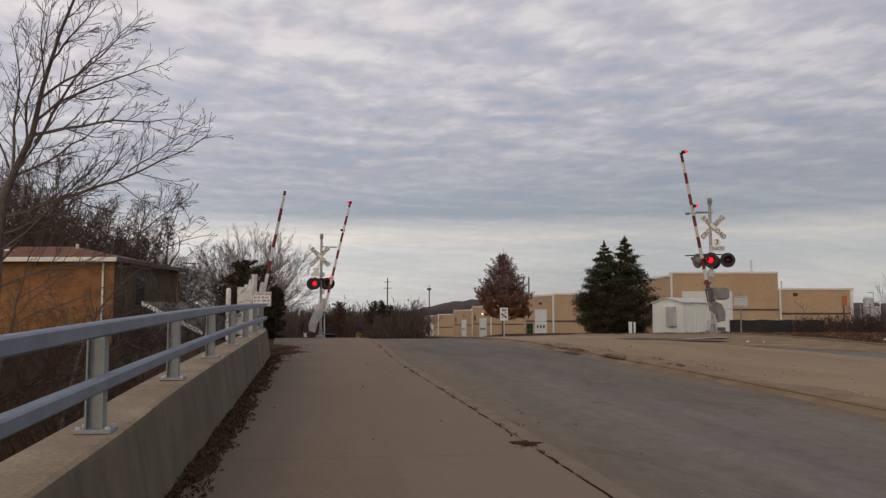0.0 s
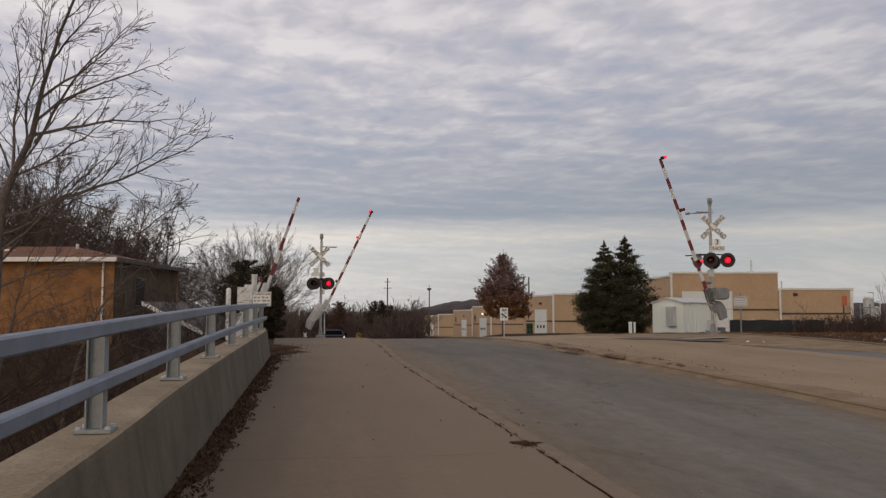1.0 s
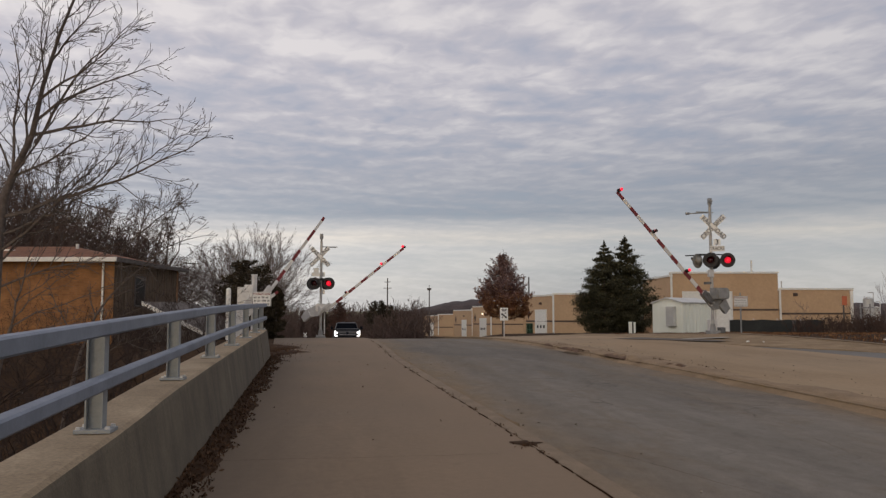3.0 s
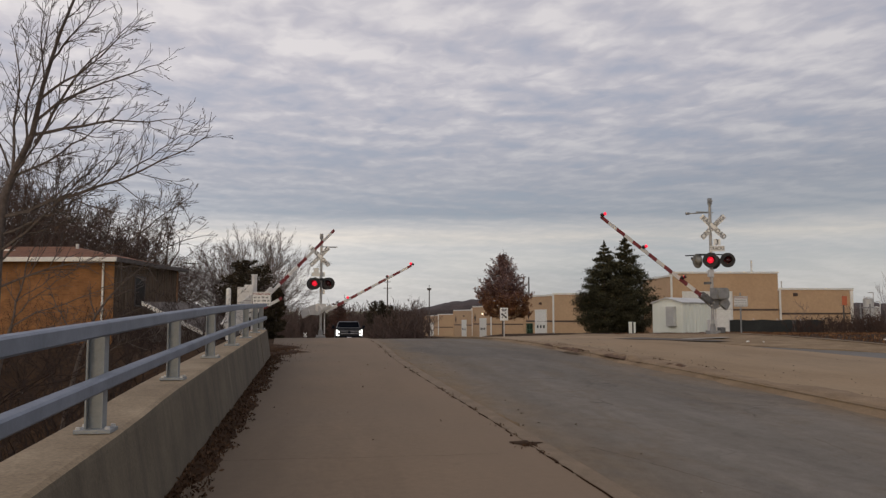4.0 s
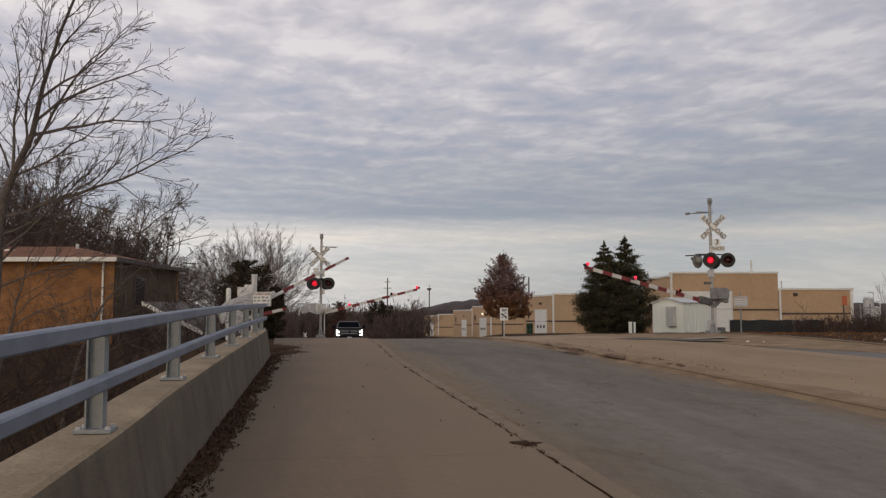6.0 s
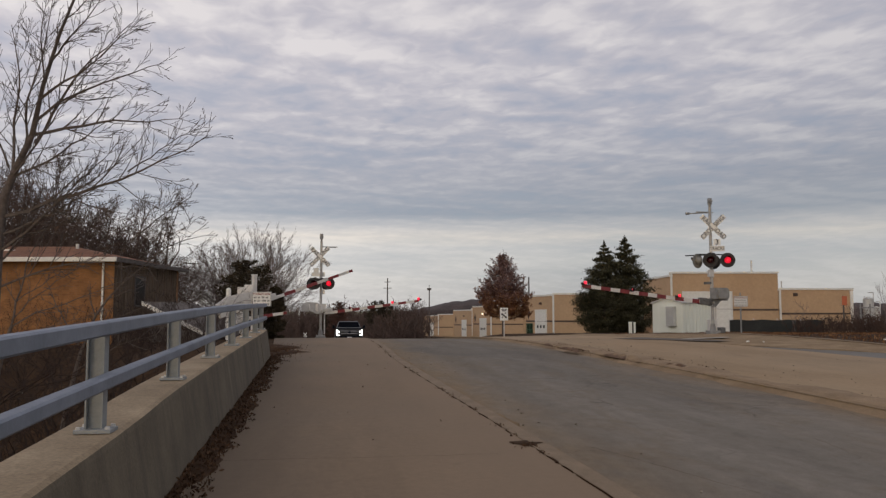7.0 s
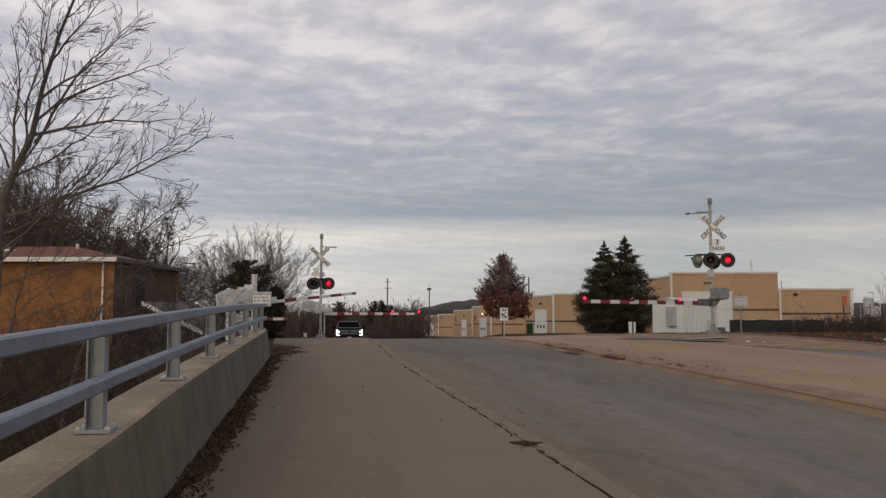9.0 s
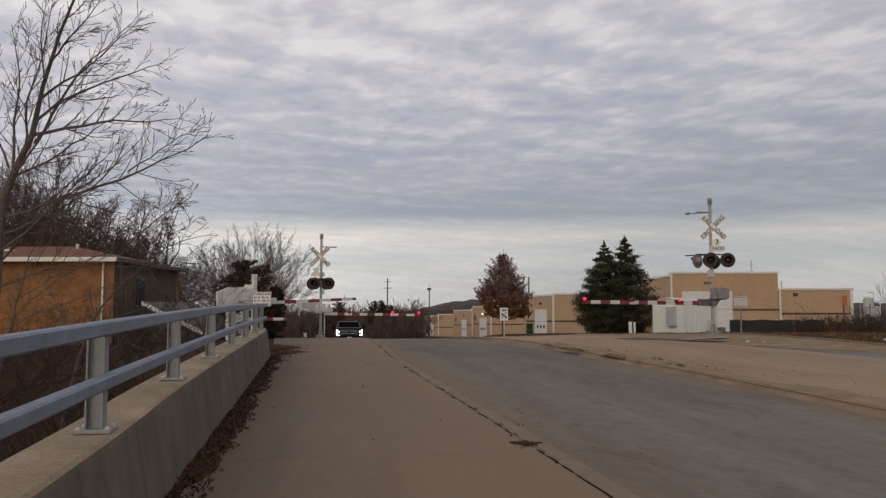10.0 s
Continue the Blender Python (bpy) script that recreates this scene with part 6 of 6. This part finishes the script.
def hill():
    verts, faces = [], []
    n = 220
    for i in range(n + 1):
        a = radians(8.37 - 20 + 54 * i / n)
        k = i / n
        y = 900 * math.cos(a)
        x = 900 * math.sin(a)
        off = math.degrees(a) - 8.37
        top = 4.0 + 19.5 * math.exp(-((off - 2.4) / 4.8) ** 2) + 14.0 * smoothstep(16, 26, off) + 1.6 * noise.noise((i * 0.35, 0, 0)) + 0.9 * noise.noise((i * 1.3, 3, 0))
        verts += [(x, y, -60), (x * 1.0, y * 1.0, top * 0.5), (x * 1.05, y * 1.05, top), (x * 1.4, y * 1.4, -60)]
    for i in range(n):
        for k in range(3):
            a = i * 4 + k
            faces.append((a, a + 4, a + 5, a + 1))
    tagged(raw("hill", verts, faces, M["hill"], smooth=True), "dark wooded hill on the horizon", "hill", kind="structure")


# ---- truck ----
M["truck_paint"] = worn("dark_blue_paint", (0.003, 0.004, 0.007), (0.005, 0.007, 0.012), 1, 40, 0.32, spots=0.05, bump=0.0)
M["truck_paint"].node_tree.nodes["Principled BSDF"].inputs["Specular IOR Level"].default_value = 0.10
SCREEN = Nodes("windscreen_glass")
M["screen_glass"] = SCREEN.finish((0.005, 0.007, 0.012), 0.12, shine=0.04)
M["chrome"] = worn("dull_chrome", (0.35, 0.35, 0.36), (0.5, 0.5, 0.52), 3, 30, 0.25, 0.8, 0.02, spots=0.1)
M["tyre"] = worn("black_rubber", (0.012, 0.012, 0.012), (0.025, 0.025, 0.025), 6, 40, 0.9)


def loft(bm, sections, closed=True):
    """Skins rings of points, one after the other, and closes the ends."""
    rings = [[bm.verts.new(p) for p in ring] for ring in sections]
    n = len(rings[0])
    for a, b in zip(rings, rings[1:]):
        for i in range(n):
            bm.faces.new((a[i], a[(i + 1) % n], b[(i + 1) % n], b[i]))
    bm.faces.new(rings[0][::-1])
    bm.faces.new(rings[-1])


def truck():
    """A dark pickup that faces -y; its origin lies on the road below the middle of the front axle."""
    root = thing("pickup_truck", pose(2.1, 61.3, 0), "dark pickup truck with lit headlamps stopped before the gate", "truck")

    def ring(y, w, z0, z1, r=0.12, tuck=0.0):
        return [(-w, y, z0 + r), (-w + r, y, z0), (w - r, y, z0), (w, y, z0 + r), (w - tuck, y, z1 - r), (w - tuck - r, y, z1), (-w + tuck + r, y, z1), (-w + tuck, y, z1 - r)]
    body = bmesh.new()
    loft(body, [ring(-0.93, 0.88, 0.50, 1.34), ring(-0.80, 0.98, 0.45, 1.40, 0.1), ring(0.0, 1.02, 0.45, 1.44, 0.1, 0.05), ring(0.75, 1.02, 0.42, 1.46, 0.1, 0.04), ring(2.9, 1.02, 0.42, 1.46, 0.1, 0.04), ring(4.75, 1.00, 0.48, 1.42, 0.08, 0.03), ring(4.9, 0.96, 0.55, 1.36, 0.08)])
    part("body", body, M["truck_paint"], root, "dark glossy body", smooth=True)
    cab = bmesh.new()
    loft(cab, [ring(0.70, 0.90, 1.36, 1.46, 0.03, 0.02), ring(1.30, 0.90, 1.36, 1.93, 0.10, 0.10), ring(1.75, 0.90, 1.36, 1.99, 0.10, 0.11), ring(2.75, 0.90, 1.36, 1.97, 0.10, 0.11), ring(3.05, 0.90, 1.36, 1.46, 0.04, 0.05)])
    part("cab", cab, M["truck_paint"], root, "dark cab roof and pillars", smooth=True)
    ws = bmesh.new()
    v = [ws.verts.new(p) for p in ((-0.84, 0.70, 1.465), (0.84, 0.70, 1.465), (0.72, 1.24, 1.88), (-0.72, 1.24, 1.88))]
    ws.faces.new(v)
    bmesh.ops.solidify(ws, geom=ws.faces[:], thickness=0.012)
    part("windscreen", ws, M["screen_glass"], root, "dark windscreen", pose(0, -0.05, 0.015))
    grille = part("grille", shape(lambda b: box(b, (0, -0.945, 1.04), (1.22, 0.05, 0.46), bevel=0.03)), M["black"], root, "black grille with chrome bars")
    for z, w in ((1.13, 1.24), (0.96, 1.20)):
        part("grille_bar", shape(lambda b: box(b, (0, -0.985, z), (w, 0.04, 0.035), bevel=0.01)), M["chrome"], grille)
    part("badge", shape(lambda b: rod(b, (0, -1.01, 1.05), (0, -0.97, 1.05), 0.10, seg=16)), M["truck_paint"], grille)
    part("bumper", shape(lambda b: box(b, (0, -0.95, 0.60), (1.94, 0.20, 0.24), bevel=0.05)), M["truck_paint"], root, "dark bumper")
    part("number_plate", shape(lambda b: box(b, (0, -1.065, 0.62), (0.31, 0.015, 0.16), bevel=0.004)), M["sheet"], root, "pale plate with a plain bar")
    part("plate_bar", shape(lambda b: box(b, (0, -1.076, 0.62), (0.22, 0.006, 0.06))), M["ink"], root)
    for s in (-1, 1):
        lamp = part("headlamp", shape(lambda b: box(b, (s * 0.79, -0.90, 1.04), (0.36, 0.12, 0.48), bevel=0.04)), M["black"], root, "headlamp housing")
        part("lamp_bar", shape(lambda b: box(b, (s * 0.91, -0.965, 1.03), (0.10, 0.03, 0.44), bevel=0.012), lambda b: box(b, (s * 0.82, -0.965, 0.84), (0.22, 0.03, 0.07), bevel=0.012), lambda b: box(b, (s * 0.80, -0.965, 1.08), (0.18, 0.03, 0.14), bevel=0.012)),
             M["head_glow"], lamp, "lit white lamp")
        part("fog_lamp", shape(lambda b: box(b, (s * 0.74, -1.05, 0.56), (0.24, 0.03, 0.10), bevel=0.02)), M["head_glow"] if s > 0 else M["dark_lens"], root, "lit fog lamp" if s > 0 else "unlit fog lamp")
        mirror = part("mirror", shape(lambda b: box(b, (s * 1.14, 0.85, 1.52), (0.2, 0.1, 0.26), bevel=0.04), lambda b: box(b, (s * 1.0, 0.87, 1.43), (0.16, 0.06, 0.06))), M["truck_paint"], root, "door mirror")
        for y in (0.0, 3.68):
            wheel = part("wheel", shape(lambda b: rod(b, (-0.14, 0, 0), (0.14, 0, 0), 0.40, seg=24)), M["tyre"], root, "black wheel", pose(s * 0.87, y, 0.40))
            part("rim", shape(lambda b: rod(b, (s * 0.13, 0, 0), (s * 0.155, 0, 0), 0.25, 0.23, seg=18)), M["chrome"], wheel)
    return root


warehouses()
big_building()
bungalow()
house()
lean_to()
fence()
lane_sign()
stop_line()
tar_patch()
pedestals()
pillars()
storage_plant()
litter_scraps()
marker_post()
utility_poles()
far_signs()
hill()
TRUCK = truck()


# ---- sky ----
def cloud_layer():
    """A wide shallow dome of broken cloud bands that lets the sky and sun through in part."""
    n = Nodes("cloud")
    n.mat.surface_render_method = "DITHERED"
    co = n.coords()
    turned = n.add("ShaderNodeMapping")
    turned.inputs["Rotation"].default_value = (0, 0, radians(-13))
    n.links.new(co, turned.inputs[0])
    co_band = turned.outputs[0]
    lumps = n.noise(co_band, 0.0088, 3, 0.45, (1.25, 1.0, 1.0), 0.4)
    rolls = n.noise(co_band, 0.0056, 3, 0.45, (0.62, 1.0, 1.0), 0.5)
    wide = n.noise(co, 0.0013, 4, 0.5, (0.7, 1.2, 1.0), 0.3)
    ripple = n.noise(co_band, 0.019, 3, 0.5, (1.3, 1.0, 1.0), 0.5)
    wave = n.add("ShaderNodeTexWave", wave_type="BANDS", bands_direction="Y")
    n.links.new(co_band, wave.inputs["Vector"])
    for key, value in (("Scale", 0.00185), ("Distortion", 7.5), ("Detail", 2.0), ("Detail Scale", 1.9), ("Detail Roughness", 0.5)):
        wave.inputs[key].default_value = value
    both = n.mix(0.30, n.mix(0.33, n.mix(0.45, lumps, rolls), ripple), wide)
    both = n.mix(0.07, both, wave.outputs[0])
    glow = n.ramp(both, (0.395, (0.372, 0.378, 0.430)), (0.49, (0.464, 0.446, 0.472)), (0.59, (0.610, 0.585, 0.580)))
    dist = n.add("ShaderNodeVectorMath", operation="LENGTH")
    n.links.new(co, dist.inputs[0])
    frac = n.add("ShaderNodeMath", operation="DIVIDE")
    n.links.new(dist.outputs["Value"], frac.inputs[0])
    frac.inputs[1].default_value = 4600.0
    veil = n.ramp(frac.outputs[0], (0.28, (0.86, 0.845, 0.855)), (0.46, (0.63, 0.640, 0.675)), (0.57, (0.57, 0.600, 0.645)), (0.62, (0.84, 0.825, 0.80)), (0.665, (1.03, 0.975, 0.885)), (0.72, (0.92, 0.91, 0.875)), (0.80, (0.92, 0.915, 0.88)), (0.90, (0.94, 0.93, 0.89)))
    haze = n.ramp(frac.outputs[0], (0.34, 0.0), (0.60, 0.66), (0.8, 0.8))
    glow = n.mix(haze, glow, n.ramp(wide, (0.35, (0.40, 0.405, 0.44)), (0.65, (0.52, 0.505, 0.51))))
    glow = n.mix(1.0, glow, veil, "MULTIPLY")
    sep = n.add("ShaderNodeSeparateXYZ")
    n.links.new(co, sep.inputs[0])
    across = n.add("ShaderNodeMapRange")
    across.inputs["From Min"].default_value, across.inputs["From Max"].default_value = -2000.0, 2400.0
    n.links.new(sep.outputs[0], across.inputs["Value"])
    glow = n.mix(1.0, glow, n.ramp(across.outputs[0], (0.28, (1.01, 1.0, 0.99)), (0.72, (0.635, 0.645, 0.66))), "MULTIPLY")
    em = n.add("ShaderNodeEmission")
    n.links.new(glow, em.inputs[0])
    em.inputs[1].default_value = 1.70
    tr = n.add("ShaderNodeBsdfTransparent")
    mix = n.add("ShaderNodeMixShader")
    n.links.new(n.ramp(both, (0.3, 0.80), (0.6, 0.93)), mix.inputs[0])
    n.links.new(tr.outputs[0], mix.inputs[1])
    n.links.new(em.outputs[0], mix.inputs[2])
    n.links.new(mix.outputs[0], n.out.inputs[0])
    n.nodes.remove(n.bsdf)
    verts, faces = [(0, 0, 420)], []
    seg, rings = 48, 14
    for r in range(1, rings + 1):
        k = r / rings
        rad = 4600 * k
        z = 420 * math.sqrt(max(0.0, 1 - (k * 0.985) ** 2.6))
        verts += [(rad * math.cos(2 * math.pi * i / seg), rad * math.sin(2 * math.pi * i / seg), z) for i in range(seg)]
    for i in range(seg):
        faces.append((0, 1 + i, 1 + (i + 1) % seg))
    for r in range(1, rings):
        a, b = 1 + (r - 1) * seg, 1 + r * seg
        for i in range(seg):
            faces.append((a + i, b + i, b + (i + 1) % seg, a + (i + 1) % seg))
    ob = raw("backdrop", verts, faces, n.mat, smooth=True)
    return tagged(ob, "layer of grey and white winter cloud bands", "sky", kind="structure")


parapet()
parapet_joint()
railing()
right_signal()
left_signal()
near_gate()
white_post()
far_gate()
side_sign()
CLOUDS = cloud_layer()
ground()
paving()


def motions():
    gate_rows = {
        "right": ((0, 77.5), (0.5, 72.8), (1, 67.2), (1.5, 61.8), (2, 56.0), (2.5, 49.7), (3.2, 40.8), (4, 31.6), (4.5, 26.6), (5, 21.3), (5.5, 16.5), (6.2, 10.6), (7, 5.6), (7.5, 3.4), (8, 1.9), (8.5, 0.8), (9, 0.2), (10, 0.0)),
        "left": ((0, 74.2), (0.5, 67.6), (1, 60.2), (1.5, 53.2), (2, 46.2), (2.5, 39.4), (3.2, 31.2), (4, 23.7), (4.5, 20.8), (5, 17.6), (5.5, 14.6), (6.2, 10.4), (7, 6.0), (7.5, 3.7), (8, 1.8), (8.5, 0.6), (9, -0.2), (10, -0.8)),
        "near": ((0, 78.0), (0.5, 73.8), (1, 69.5), (1.5, 65.1), (2, 60.6), (2.5, 56.1), (3.2, 49.8), (4, 42.7), (4.5, 38.2), (5, 33.8), (5.5, 29.5), (6.2, 24.2), (7, 18.5), (7.5, 15.1), (8, 11.7), (8.5, 8.7), (9, 6.1), (9.5, 4.4), (10, 3.1)),
        "far": ((0, 80), (1, 66), (2, 52), (3, 39), (4, 29.0), (5, 20.5), (5.5, 17), (6.5, 11), (7.5, 6), (8.5, 2), (9.2, 0), (10, 0)),
    }
    for key, rows in gate_rows.items():
        arm, mount = ARMS[key]
        walk(arm, [(t, mount @ pose(0, 0, 0, 0, -a, 0)) for t, a in rows])
    on = {"A": ((-1, 0.45), (1.17, 1.66), (2.36, 2.85), (3.56, 4.06), (4.74, 5.26), (5.94, 6.45), (7.13, 7.66), (8.33, 8.79), (9.46, 9.96)),
          "B": ((0.63, 1.06), (1.78, 2.26), (2.98, 3.46), (4.15, 4.66), (5.34, 5.86), (6.55, 7.06), (7.74, 8.22), (8.93, 9.36)),
          "on": ((-1, 11),), None: ()}
    on["arm"] = on["B"] + ((9.93, 11),)
    for ob, m, phase in LAMPS:
        state = [180.0 if not any(a <= 0 <= b for a, b in on[phase]) else 0.0]
        rows = [(0, state[0])]
        for a, b in on[phase]:
            if 0 < a < 10:
                rows += [(a - 0.067, 180.0), (a - 0.033, 120.0), (a, 60.0), (a + 0.033, 0.0)]
            if 0 < b < 10:
                rows += [(b - 0.067, 0.0), (b - 0.033, 60.0), (b, 120.0), (b + 0.033, 180.0)]
        rows.append((10, rows[-1][1]))
        rows = [(t, m @ pose(0, 0, 0, 0, 0, a)) for t, a in rows]
        walk(ob, rows)
    drive = ((0, 89.8, 0.80), (0.5, 84.0, 0.95), (1, 78.0, 1.20), (1.5, 72.6, 1.55), (2, 68.7, 1.76), (2.5, 66.0, 1.86), (3, 63.8, 1.96), (3.5, 62.7, 2.02), (4, 62.2, 2.05), (4.5, 62.0, 2.06), (10, 62.0, 2.06))
    rows = []
    for t, y, x in drive:
        slope = (road_height(y + 3.7) - road_height(y)) / 3.7
        rows.append((t, pose(x, y, road_height(y) - 0.05, math.degrees(math.atan(slope)), 0, 0)))
    walk(TRUCK, rows)
    for wheel in [ob for ob in TRUCK.children if ob.name.startswith("wheel")]:
        seat = wheel.matrix_basis.copy()
        rows = []
        for (t0, y0, x0), (t1, y1, x1) in zip(drive[:-2], drive[1:-1]):
            n = max(1, int(math.ceil((y0 - y1) / 0.5)))
            rows += [(t0 + (t1 - t0) * i / n, y0 + (y1 - y0) * i / n) for i in range(n)]
        rows += [(4.5, 62.0), (10, 62.0)]
        walk(wheel, [(t, seat @ pose(0, 0, 0, math.degrees((y - 62.0) / 0.40), 0, 0)) for t, y in rows])
    drift = pose(0, 0, 0, 0, 0, -8.367) @ Vector((39.0, 0, 0))
    walk(CLOUDS, [(0, pose(0, 0, -40)), (10, pose(drift.x, drift.y, -40))])


motions()
